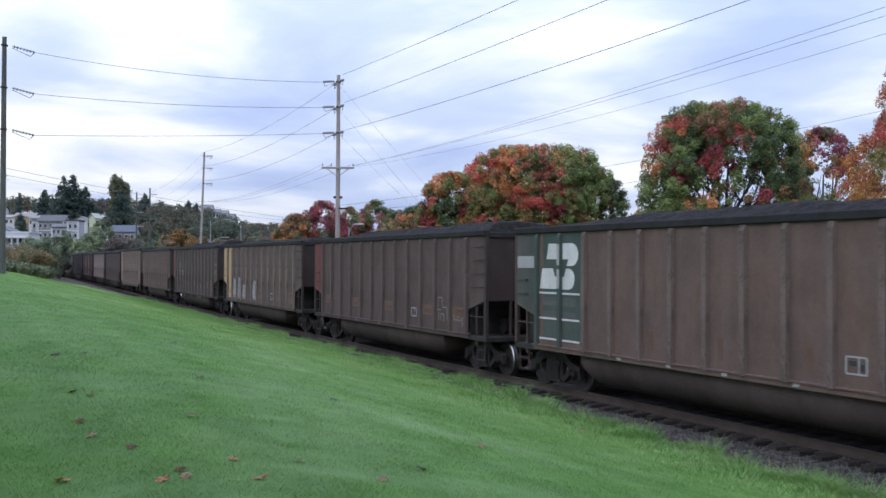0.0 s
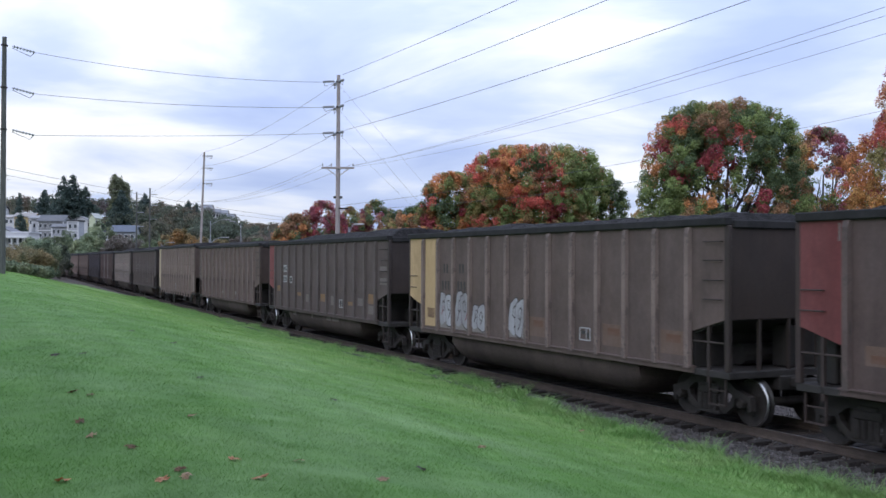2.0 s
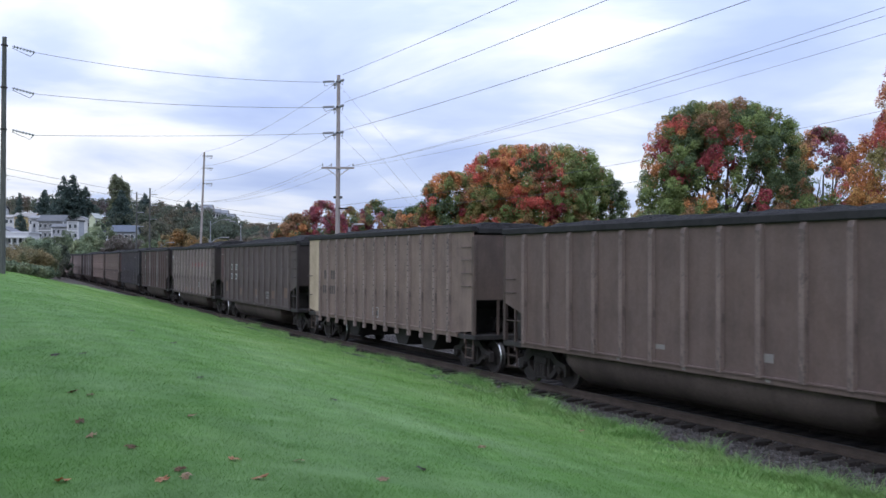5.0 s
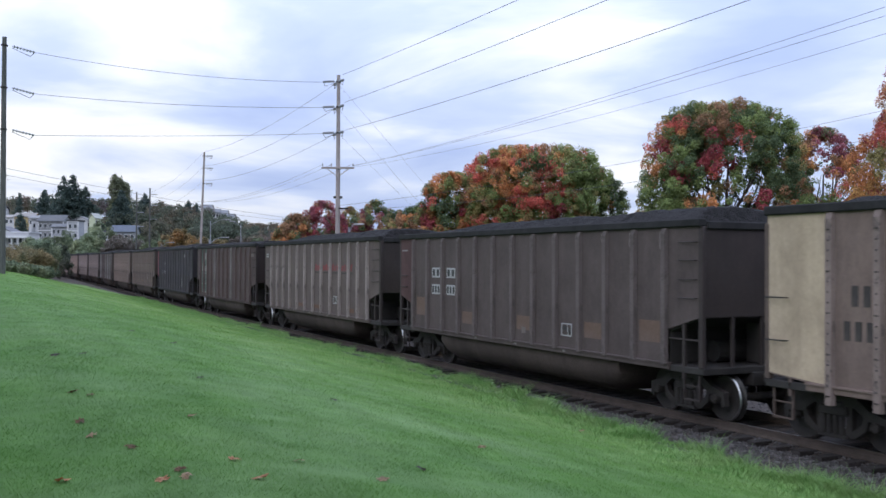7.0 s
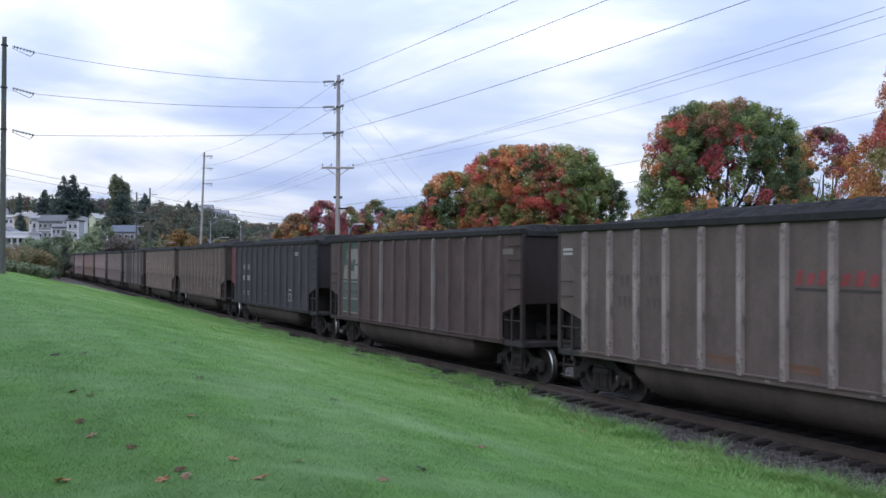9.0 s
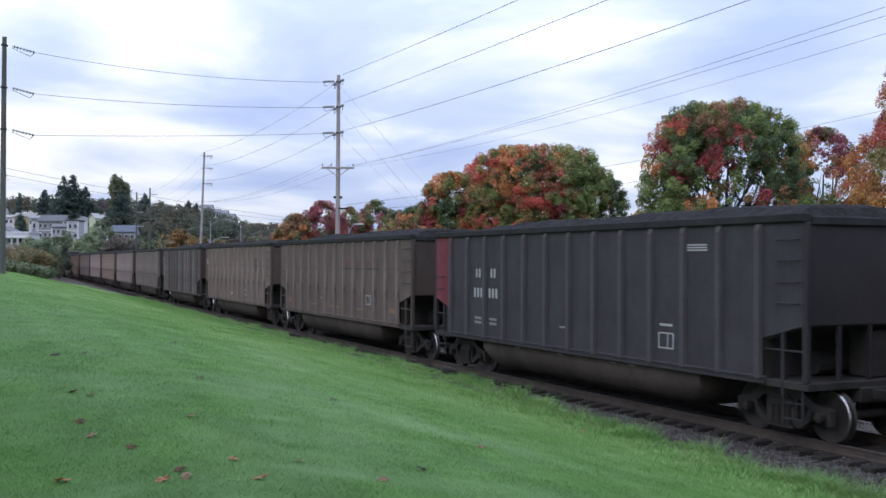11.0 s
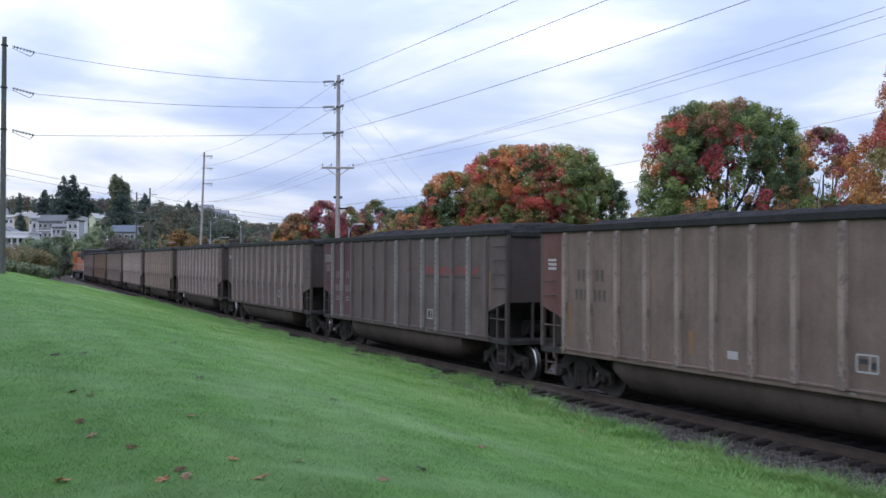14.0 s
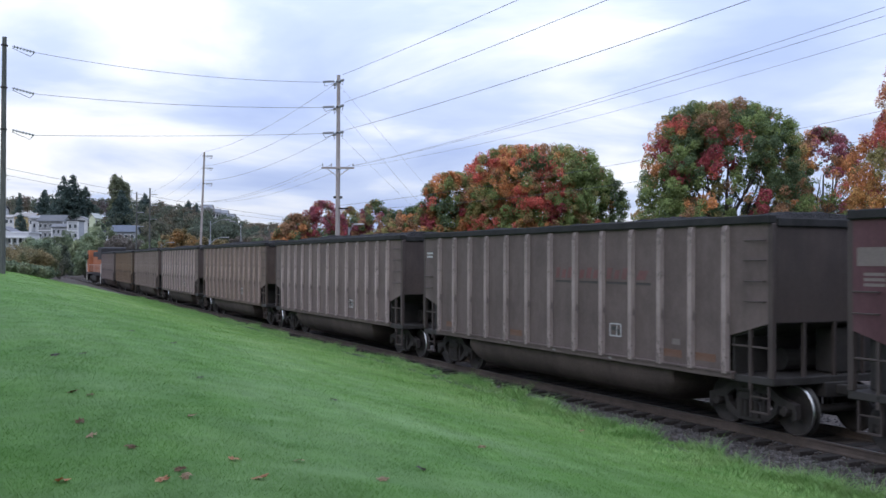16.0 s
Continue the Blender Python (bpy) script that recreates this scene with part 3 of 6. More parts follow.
def bogie(car, x, mat_x):
    b = new("bogie")
    b.parent = car
    b.matrix_basis = pose(x, 0, 0)
    shared("bolster", ME_BOLSTER, b)
    for s in (-1, 1):
        f = shared("side_frame", ME_FRAME, b, at=pose(0, s * 1.0, 0) if s < 0 else pose(0, s * 1.0, 0, 0, 0, 180))
        for wx in (-0.89, 0.89):
            shared("bearing_cap", ME_CAP, b, at=pose(wx, s * 1.02, 0.457, 0, 0, 0 if s < 0 else 180))
    for wx in (-0.89, 0.89):
        w = shared("wheelset", ME_WHEELS, b, at=pose(wx, 0, 0.457))
        TURNING.append((w, wx))
    return b


def mark(car, name, x, z, w, h, material, y=-1.573, label=""):
    shared(name, ME_UNIT, car, material, pose(x, y, z) @ Matrix.Diagonal((w, 1, h, 1)), label)


EVEN = [-RIB + 2 * RIB * k / 12 for k in range(13)]
WIDE = [-6.2, -5.22, -4.25] + [1.09 * k for k in range(-3, 4)] + [4.25, 5.22, 6.2]   # wider bays in the middle
CLOSE = [0.977 * k for k in range(-6, 7)]


def coal_car(i, paint, rib_paint, label, panel=None, riveted=False):
    car = tagged(new("coal_car"), label, "coal car", "coal train")
    p = grimy("car_paint", paint, (0.056, 0.052, 0.06)) if i == 9 else grimy("car_paint", paint)
    r = grimy("rib_paint", (rib_paint[0] * 0.95, rib_paint[1] * 1.02, rib_paint[2] * 1.05), amount=0.35, chips=0.55)
    # body paint darkened: the shade at the car ends is put into this colour
    e = grimy("shaded_end_paint", tuple(c * (0.4 if i in (2, 7, 8) else 0.6) for c in paint), (0.05, 0.044, 0.044))
    p_green = grimy("green_rib_paint", (0.05, 0.075, 0.066), amount=0.4) if i == 0 else None
    side, rib, pan = (ME_SIDE5, ME_RIB5, ME_PANEL5) if riveted else (ME_SIDE, ME_RIB, ME_PANEL)
    shared("side_sheet", side, car, p, pose(0, -1.55, 0))
    shared("side_sheet", side, car, p, pose(0, 1.55, 0))
    for s, m in ((1, Matrix()), (-1, FLIP)):
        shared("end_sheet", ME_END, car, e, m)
        shared("end_platform", ME_PLAT, car, at=m)
        # dark steel instead of end paint, standing in for shade in the recess
        shared("slope_sheet", ME_SLOPE, car, at=m)
        shared("coupler", ME_COUPLER, car, at=m)
        # drum and boxes added to darken the see-through end openings
        shared("added_reservoir", ME_TANK, car, at=m)
        shared("added_brake_box", ME_GEAR, car, at=m)
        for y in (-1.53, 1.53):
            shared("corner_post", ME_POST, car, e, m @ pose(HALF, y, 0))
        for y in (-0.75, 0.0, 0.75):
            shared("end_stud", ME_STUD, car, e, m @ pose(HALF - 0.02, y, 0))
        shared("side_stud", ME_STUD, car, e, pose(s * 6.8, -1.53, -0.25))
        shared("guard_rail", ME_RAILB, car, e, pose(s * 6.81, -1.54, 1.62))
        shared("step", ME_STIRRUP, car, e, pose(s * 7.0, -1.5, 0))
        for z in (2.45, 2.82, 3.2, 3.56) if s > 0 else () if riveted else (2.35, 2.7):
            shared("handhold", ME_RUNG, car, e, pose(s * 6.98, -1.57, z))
        bogie(car, s * 6.28, s)
    shared("brake_wheel", ME_BRAKE, car, at=FLIP)
    shared("side_sill", ME_SILL, car, p, pose(0, -1.55, 0))
    shared("side_sill", ME_SILL, car, p, pose(0, 1.55, 0, 0, 0, 180))
    for x in WIDE if i in (7, 13, 14, 16) else CLOSE if riveted else EVEN:
        k = round((x + RIB) / (2 * RIB) * 12)
        shared("rib", rib, car, p_green if i == 0 and k < 2 else r, pose(x, -1.57, 0))
        shared("rib", rib, car, p, pose(x, 1.57, 0, 0, 0, 180))
    if panel:
        shared("end_panel", pan, car, grimy("panel_paint", panel, amount=0.25), pose(0, -1.55, 0))
    lift = pose(0, 0, TALL - TOP) if riveted else Matrix()
    shared("top_chord", ME_CHORD, car, at=lift)
    shared("coal_load", ME_COAL[HEAP.get(i, 2)], car, at=lift, label="heaped black coal")
    if riveted:
        for x in (-3.35, 1.25, 3.35):
            shared("hopper", ME_HOPPER, car, at=pose(x, 0, 0))
        shared("centre_sill", ME_CENTRE, car)
    else:
        shared("belly", ME_BELLY, car)
    return car


SPECS = [
    ((0.138, 0.088, 0.071), (0.17, 0.115, 0.098), "brown grimy coal car heaped with coal", None),
    ((0.086, 0.057, 0.051), (0.12, 0.079, 0.07), "dark brown coal car with faded red end panel", (0.156, 0.039, 0.039)),
    ((0.102, 0.072, 0.062), (0.219, 0.152, 0.131), "grey-brown coal car with yellow end panel", (0.50, 0.345, 0.18)),
    ((0.086, 0.063, 0.058), (0.112, 0.083, 0.076), "dark grey coal car with faded red end panel", (0.207, 0.052, 0.052)),
    ((0.122, 0.083, 0.071), (0.197, 0.135, 0.117), "dusty brown coal car heaped with coal", None),
    ((0.2, 0.143, 0.12), (0.262, 0.186, 0.162), "dusty tan riveted coal car with cream end panel", (0.465, 0.366, 0.259)),
    ((0.075, 0.056, 0.053), (0.131, 0.097, 0.091), "dark grey coal car with white number panels", (0.073, 0.032, 0.032)),
    ((0.110, 0.083, 0.074), (0.315, 0.245, 0.222), "light grey coal car with pale ribs", None),
    ((0.064, 0.039, 0.037), (0.109, 0.069, 0.063), "dark brown coal car with two pale ribs", None),
    ((0.042, 0.036, 0.042), (0.068, 0.058, 0.065), "blue-black coal car with red end panel", (0.17, 0.026, 0.042)),
    ((0.118, 0.084, 0.072), (0.215, 0.155, 0.136), "dusty grey-brown coal car with faded red marks", None),
    ((0.172, 0.122, 0.102), (0.285, 0.204, 0.176), "dusty tan coal car with dull red end panel", (0.130, 0.055, 0.049)),
    ((0.098, 0.074, 0.069), (0.125, 0.093, 0.086), "grey coal car with maroon end and mixed ribs", (0.075, 0.028, 0.036)),
    ((0.103, 0.077, 0.071), (0.30, 0.225, 0.205), "grey coal car with pale ribs and red marks", None),
    ((0.135, 0.099, 0.091), (0.398, 0.296, 0.272), "light grey coal car with pale ribs", None),
    ((0.160, 0.110, 0.091), (0.384, 0.265, 0.223), "dusty tan coal car with close ribs", None),
    ((0.169, 0.124, 0.112), (0.447, 0.327, 0.297), "pale grey coal car with pale ribs", None),
    ((0.203, 0.146, 0.128), (0.254, 0.187, 0.163), "pale dusty smooth-sided coal car", None),
    ((0.170, 0.110, 0.073), (0.217, 0.140, 0.096), "orange-brown dusty coal car", None),
    ((0.176, 0.130, 0.119), (0.228, 0.167, 0.154), "pale grey dusty coal car", None),
]
TRAIN = [coal_car(i, *s[:4], riveted=(i == 5)) for i, s in enumerate(SPECS)]


def bars(car, x, z, w, h, material, n=1, name="lettering"):
    """Rows of unreadable lettering as plain bars."""
    for k in range(n):
        mark(car, name, x, z - k * h * 1.7, w, h, material)


def chars(car, x, z, n, h, material, rows=1):
    """Characters as plain upright bars, n to a row."""
    for r in range(rows):
        for k in range(n):
            mark(car, "lettering", x + (k - (n - 1) / 2) * h * 0.72, z - r * h * 1.95, h * 0.4, h, material)


def plate(car, x, z, w, h, letters):
    """A white number panel with dark bars for its characters."""
    mark(car, "number_panel", x, z, w, h, M_WHITE, -1.572, "white number panel")
    for k in range(letters):
        mark(car, "lettering", x - w / 2 + w * (k + 0.5) / letters, z, w / letters * 0.55, h * 0.66, M_BLACKMARK, -1.577)


def notice(car, x, z, s=0.42):
    """Stencilled outline with small bars inside."""
    h = s * 0.66
    for dx, dz, w, t in ((0, h / 2, s, 0.03), (0, -h / 2, s, 0.03), (-s / 2, 0, 0.035, h), (s / 2, 0, 0.035, h)):
        mark(car, "notice_frame", x + dx, z + dz, w, t, M_WHITE, -1.575)
    mark(car, "notice_line", x + s * 0.12, z, 0.025, h, M_WHITE, -1.574)
    mark(car, "notice_text", x - s * 0.16, z + h * 0.12, s * 0.4, h * 0.3, M_BLACKMARK, -1.574)
    mark(car, "notice_text", x + s * 0.3, z - h * 0.1, s * 0.22, h * 0.4, M_BLACKMARK, -1.574)


def patch(car, x0, x1, z0, z1, material, name="faded_patch"):
    mark(car, name, (x0 + x1) / 2, (z0 + z1) / 2, x1 - x0, z1 - z0, material, -1.5715)


def shape_on(car, name, pts, material, y=-1.576, label=""):
    bm = bmesh.new()
    prism(bm, pts, 0.0, 0.004)
    ob = part(name, bm, material, car, label)
    ob.location = (0, y, 0)
    return ob


def round_slab(x0, x1, z0, z1, slant):
    """A slab with a slanted left end and a round right end."""
    r = (z1 - z0) / 2
    pts = [(x0, z0), (x1 - r, z0)]
    pts += [(x1 - r + r * math.cos(a), z0 + r + r * math.sin(a)) for a in np.linspace(-1.4, 1.4, 9)]
    return pts + [(x1 - r, z1), (x0 + slant, z1)]


def emblem(car, white, green, d=0.0):
    """Green panels, two white slabs and rules."""
    patch(car, -6.0, d - 4.1, 1.25, TOP - 0.02, green, "green_panel")
    shape_on(car, "emblem", round_slab(d - 5.62, d - 4.2, 3.06, 3.6, 0.12), white)
    shape_on(car, "emblem", round_slab(d - 5.9, d - 4.35, 2.5, 3.0, 0.12), white)
    shape_on(car, "emblem", [(d - 5.75, 3.22), (d - 5.1, 3.22), (d - 5.02, 2.96), (d - 4.9, 3.22), (d - 4.62, 3.22), (d - 4.8, 2.8), (d - 5.2, 2.8), (d - 5.3, 3.02), (d - 5.75, 3.02)], green, -1.579)
    for z in (2.4, 1.78, 1.28):
        mark(car, "rule", d - 5.03, z, 1.78, 0.045, white, -1.576)
    bars(car, d - 5.05, 2.2, 1.5, 0.2, grimy("faded_lettering", (0.09, 0.1, 0.095)), 2)


M_GREENP = grimy("green_panel_paint", (0.045, 0.08, 0.066), amount=0.42)
M_DULLW = grimy("dull_white", (0.235, 0.22, 0.21), amount=0.45)
M_DARKTXT = grimy("dark_lettering", (0.045, 0.04, 0.038), amount=0.3)
M_GHOST = grimy("ghost_lettering", (0.082, 0.067, 0.06), amount=0.35)
M_RUSTP = grimy("rust_patch", (0.14, 0.068, 0.042), amount=0.45)
M_TANP = grimy("tan_patch", (0.15, 0.095, 0.07), amount=0.45)
M_PALE = grimy("pale_patch", (0.165, 0.14, 0.13), amount=0.5)
M_MAROON = grimy("maroon_panel", (0.075, 0.03, 0.037), amount=0.3)


def bubble(car, x, z, w, h, lean, rng, lift):
    """One swollen sprayed letter: dark outline, pale body, a loop inside it and a coloured flick."""
    k = rng.uniform(0, 6.28)
    ring = [(math.cos(a), math.sin(a), 1 + 0.09 * math.sin(3 * a + k) + 0.05 * math.sin(5 * a - k)) for a in np.linspace(0, 2 * math.pi, 25)[:-1]]

    def loop(s, dx=0.0, dz=0.0):
        pts = []
        for co, si, r in ring:
            px, pz = math.copysign(abs(co) ** 0.7, co) * w * r * s + dx, math.copysign(abs(si) ** 0.7, si) * h * r * s + dz
            pts.append((x + px + lean * pz, z + pz))
        return pts

    y = -1.5745 - lift
    shape_on(car, "graffiti_outline", loop(1.05), M_DARKTXT, y)
    shape_on(car, "graffiti", loop(0.97), M_GRAF, y - 0.0012, "pale spray-painted letter shape")
    dx, dz = rng.uniform(-0.2, 0.2) * w, rng.uniform(-0.1, 0.35) * h
    shape_on(car, "graffiti_line", loop(0.34, dx, dz), M_DARKTXT, y - 0.0020)
    shape_on(car, "graffiti_fill", loop(0.26, dx, dz), M_GRAF, y - 0.0026)
    fx, fz = x + rng.uniform(-0.5, 0.2) * w, z - rng.uniform(0.3, 0.7) * h
    shape_on(car, "graffiti_line", [(fx, fz), (fx + 0.03, fz - 0.02), (fx + 0.16, fz + 0.24), (fx + 0.13, fz + 0.25)], M_DARKTXT if rng.random() < 0.6 else M_REDMARK, y - 0.0026)


def red_name(car, x0, x1, ribs=EVEN, z=2.78, ink=None):
    """A faded red name as slanted bars over a dark rule, broken by the ribs."""
    for p, q in zip(ribs, ribs[1:]):
        a, b = max(p + 0.12, x0), min(q - 0.12, x1)
        if b - a < 0.2:
            continue
        n = 3 if b - a > 0.6 else 1
        w = (b - a) / n
        for k in range(n):
            c = a + w * k
            h = 0.25 - 0.05 * ((k + round(p)) % 2)
            shape_on(car, "faded_name", [(c, z), (c + w * 0.62, z), (c + w * 0.86, z + h), (c + w * 0.24, z + h)], ink or M_REDMARK, -1.5755)
        patch(car, a, b, z - 0.11, z - 0.055, M_DARKTXT, "rule")


def mark_cars():
    c = TRAIN[0]
    emblem(c, grimy("emblem_white", (0.62, 0.62, 0.61), amount=0.2), M_GREENP, -0.25)
    shape_on(c, "end_panel", [(-HALF + 0.05, 2.1), (-RIB - 0.1, 1.85), (-RIB - 0.1, TOP), (-HALF + 0.05, TOP)], grimy("dusty_green", (0.055, 0.078, 0.066), amount=0.7), -1.574)
    patch(c, -7.24, -6.36, 3.0, 3.3, M_WHITE, "number_panel")
    for o in c.children:
        if o.name.startswith("number_panel"):
            o.location.y = -1.579
    for z, h in ((3.33, 0.5), (2.75, 0.46)):
        mark(c, "emblem_piece", -RIB + 2 * RIB / 12, z, 0.11, h, M_WHITE, -1.6535)
    for x in (-1.78, 0.33, 2.55):
        patch(c, x, x + 0.13, 1.3, 1.72, M_RUSTP)
    notice(c, 3.61, 1.5)
    c = TRAIN[1]
    for x, w in ((-5.9, 0.5), (-3.02, 0.68), (0.07, 0.78), (3.2, 0.76), (5.33, 0.76)):
        patch(c, x, x + w, 1.52, 1.84, M_TANP)
        mark(c, "rust_patch", x + w * 0.55, 1.63, w * 0.66, 0.13, M_RUSTP, -1.5755)
    patch(c, 5.6, 6.05, 1.6, 1.78, M_RUSTP, "rust_patch")
    notice(c, 2.56, 1.56, 0.38)
    for x, z, w, h in ((4.5, 2.08, 0.26, 0.035), (4.36, 1.93, 0.035, 0.3), (4.64, 1.96, 0.035, 0.24), (4.8, 1.8, 0.3, 0.035), (4.97, 1.62, 0.035, 0.36), (4.42, 1.72, 0.3, 0.035), (4.4, 1.55, 0.04, 0.3), (4.56, 1.5, 0.04, 0.2), (4.75, 1.48, 0.04, 0.22), (4.66, 1.6, 0.24, 0.035),
                       (5.42, 1.52, 0.04, 0.16), (5.56, 1.47, 0.2, 0.04), (5.7, 1.5, 0.04, 0.16), (5.84, 1.46, 0.16, 0.04), (5.98, 1.42, 0.04, 0.26)):
        mark(c, "chalk_mark", x, z, w, h, M_DULLW, -1.5765)
    c = TRAIN[2]
    patch(c, -RIB + 0.095, -RIB + 0.945, 1.2, TOP - 0.02, grimy("yellow_bay", (0.52, 0.36, 0.185), amount=0.35), "end_panel")
    rng = random.Random(3)
    for x0, x1, top in ((-5.1, -4.28, 2.25), (-4.07, -3.26, 2.3), (-3.02, -2.26, 1.95), (-0.92, -0.18, 2.2)):
        patch(c, x0, x1, 1.2, 1.2 + 0.45 * (top - 1.2), M_DULLW, "overspray")
        for q in range(2):
            bubble(c, x0 + (x1 - x0) * (0.27 + 0.46 * q), 1.24 + 0.5 * (top - 1.24), 0.31 * (x1 - x0), 0.52 * (top - 1.24) * rng.uniform(0.86, 1.0), rng.uniform(-0.12, 0.16), rng, 0.003 * q)
    chars(c, -4.72, 2.95, 2, 0.27, M_DARKTXT), chars(c, -3.7, 2.95, 2, 0.27, M_DARKTXT), chars(c, -4.72, 2.45, 3, 0.27, M_DARKTXT), chars(c, -3.7, 2.45, 3, 0.27, M_DARKTXT)
    notice(c, 2.6, 1.5)
    for x in (0.12, 3.3, 5.36):
        patch(c, x, x + 0.74, 1.3, 1.78, M_TANP)
        mark(c, "rust_patch", x + 0.42, 1.62, 0.44, 0.16, M_RUSTP, -1.5755)
    patch(c, -5.98, -5.5, 1.45, 1.75, M_RUSTP)
    c = TRAIN[3]
    plate(c, -4.68, 2.82, 0.7, 0.3, 4), plate(c, -4.68, 2.36, 0.7, 0.3, 4), plate(c, -3.87, 2.34, 0.36, 0.3, 1)
    patch(c, -6.0, -5.45, 1.8, 2.05, M_YELMARK), patch(c, -2.92, -2.3, 1.68, 1.82, M_YELMARK)
    patch(c, -1.7, -1.2, 1.45, 1.78, M_PALE), patch(c, 0.2, 0.78, 1.55, 1.85, M_YELMARK), patch(c, 1.45, 1.92, 1.45, 1.8, M_PALE)
    notice(c, 2.67, 1.55), patch(c, 3.42, 4.02, 1.52, 1.66, M_YELMARK), patch(c, 4.42, 5.08, 1.55, 1.82, M_PALE), patch(c, 5.5, 6.02, 1.66, 2.0, M_YELMARK), patch(c, 5.5, 6.1, 1.3, 1.6, M_PALE)
    patch(c, 6.6, 7.2, 2.8, 2.98, M_PALE), patch(c, 6.6, 7.2, 2.35, 2.58, M_PALE)
    c = TRAIN[4]
    patch(c, -0.95, -0.65, 1.37, 1.47, M_DULLW), patch(c, 1.95, 2.4, 1.37, 1.53, M_DULLW)
    c = TRAIN[5]
    chars(c, -5.25, 2.62, 2, 0.34, M_DARKTXT), chars(c, -4.45, 2.62, 2, 0.34, M_DARKTXT), chars(c, -5.3, 2.05, 3, 0.32, M_DARKTXT), chars(c, -4.45, 2.05, 3, 0.32, M_DARKTXT)
    notice(c, 0.0, 1.4, 0.5)
    for z in (1.8, 2.55):
        shared("handhold", ME_RUNG, c, at=pose(-7.05, -1.6, z))
    patch(c, -6.62, -6.35, 1.42, 1.66, M_RUSTP)
    c = TRAIN[6]
    for x in (-4.66, -3.65):
        plate(c, x, 2.82, 0.56, 0.3, 2), plate(c, x, 2.32, 0.56, 0.3, 3)
    patch(c, -2.9, -2.2, 1.4, 1.74, M_TANP), patch(c, -6.05, -5.4, 1.5, 2.05, M_TANP), patch(c, 0.2, 0.85, 1.42, 1.78, M_TANP)
    notice(c, 2.56, 1.55), patch(c, 3.3, 3.98, 1.42, 1.78, M_TANP), patch(c, 5.38, 6.08, 1.5, 1.95, M_TANP), mark(c, "number_panel", 0.55, 1.42, 0.2, 0.16, M_PALE, -1.5755)
    bars(c, -7.0, 3.5, 0.45, 0.05, M_DULLW)
    c = TRAIN[7]
    red_name(c, 0.22, 4.65, WIDE), notice(c, 2.7, 1.67, 0.4), bars(c, -6.95, 3.45, 0.4, 0.06, M_WHITE, 2)
    for x in (-4.7, -3.7):
        chars(c, x, 2.75, 2, 0.26, M_GHOST), chars(c, x, 2.3, 3, 0.24, M_GHOST)
    for x in (-2.0, 0.1, 4.1):
        patch(c, x, x + 0.7, 1.25, 1.4, M_RUSTP)
    c = TRAIN[8]
    emblem(c, M_DULLW, M_GREENP)
    for k in (4, 8):
        shared("rib", ME_RIB, c, grimy("pale_rib", (0.2, 0.18, 0.175), amount=0.4), pose(-RIB + 2 * RIB * k / 12, -1.576, 0), "pale replacement rib")
    patch(c, 6.3, 6.9, 3.35, 3.5, M_PALE)
    c = TRAIN[9]
    for x in (-4.6, -3.75):
        chars(c, x, 2.84, 2, 0.24, M_WHITE), chars(c, x, 2.3, 3, 0.26, M_WHITE)
        bars(c, x, 1.6, 0.4, 0.07, M_DULLW, 2)
    notice(c, 3.6, 1.56, 0.46), bars(c, 4.5, 3.5, 0.7, 0.03, M_WHITE, 3), bars(c, 3.6, 1.88, 0.4, 0.05, M_WHITE)
    bars(c, -0.3, 1.6, 0.25, 0.05, M_DULLW)
    c = TRAIN[10]
    red_name(c, 1.15, 4.5, z=2.96, ink=M_REDOLD), notice(c, 3.54, 1.79, 0.46)
    for x in (-6.1, -2.87, -0.75, 0.11, 2.29):
        patch(c, x, x + 0.47, 1.385, 1.46, M_YELMARK)
    patch(c, 5.45, 6.0, 1.42, 1.58, M_YELMARK), patch(c, -6.1, -5.7, 1.47, 1.57, M_YELMARK)
    patch(c, -1.79, -1.44, 1.65, 1.75, M_PALE)
    for x in (-4.7, -3.7):
        chars(c, x, 2.75, 2, 0.24, M_GHOST), chars(c, x, 2.32, 3, 0.22, M_GHOST)
    c = TRAIN[11]
    bars(c, -6.85, 3.2, 0.36, 0.06, M_WHITE, 3)
    for x in (-5.6, -4.86):
        chars(c, x, 2.85, 2, 0.27, M_GHOST), chars(c, x, 2.4, 3, 0.25, M_GHOST)
    patch(c, -6.12, -6.0, 1.35, 2.2, M_YELMARK), patch(c, -1.8, -1.64, 1.35, 1.8, M_YELMARK), patch(c, -0.68, -0.4, 1.35, 1.5, M_WHITE), notice(c, 2.55, 1.55, 0.42)
    shape_on(c, "round_emblem", [(4.62 + 0.33 * math.cos(a), 2.95 + 0.33 * math.sin(a)) for a in np.linspace(0, 6.02, 24)], M_DARKTXT, -1.574)
    shape_on(c, "emblem_centre", [(4.62 + 0.24 * math.cos(a), 2.95 + 0.24 * math.sin(a)) for a in np.linspace(0, 6.02, 24)], grimy("emblem_ground", (0.11, 0.095, 0.085)), -1.578)
    mark(c, "emblem_bar", 4.62, 2.95, 0.5, 0.06, M_DARKTXT, -1.581)
    mark(c, "emblem_bar", 4.62, 2.95, 0.06, 0.5, M_DARKTXT, -1.5805)
    c = TRAIN[12]
    patch(c, -RIB + 0.095, -RIB + 0.945, 1.2, TOP - 0.02, M_MAROON, "maroon_panel"), patch(c, -RIB + 1.137, -RIB + 1.987, 1.2, TOP - 0.02, M_MAROON, "maroon_panel")
    mark(c, "number_panel", -6.8, 3.26, 0.78, 0.3, M_PALE, -1.578), bars(c, -6.85, 2.98, 0.42, 0.05, M_PALE, 3)
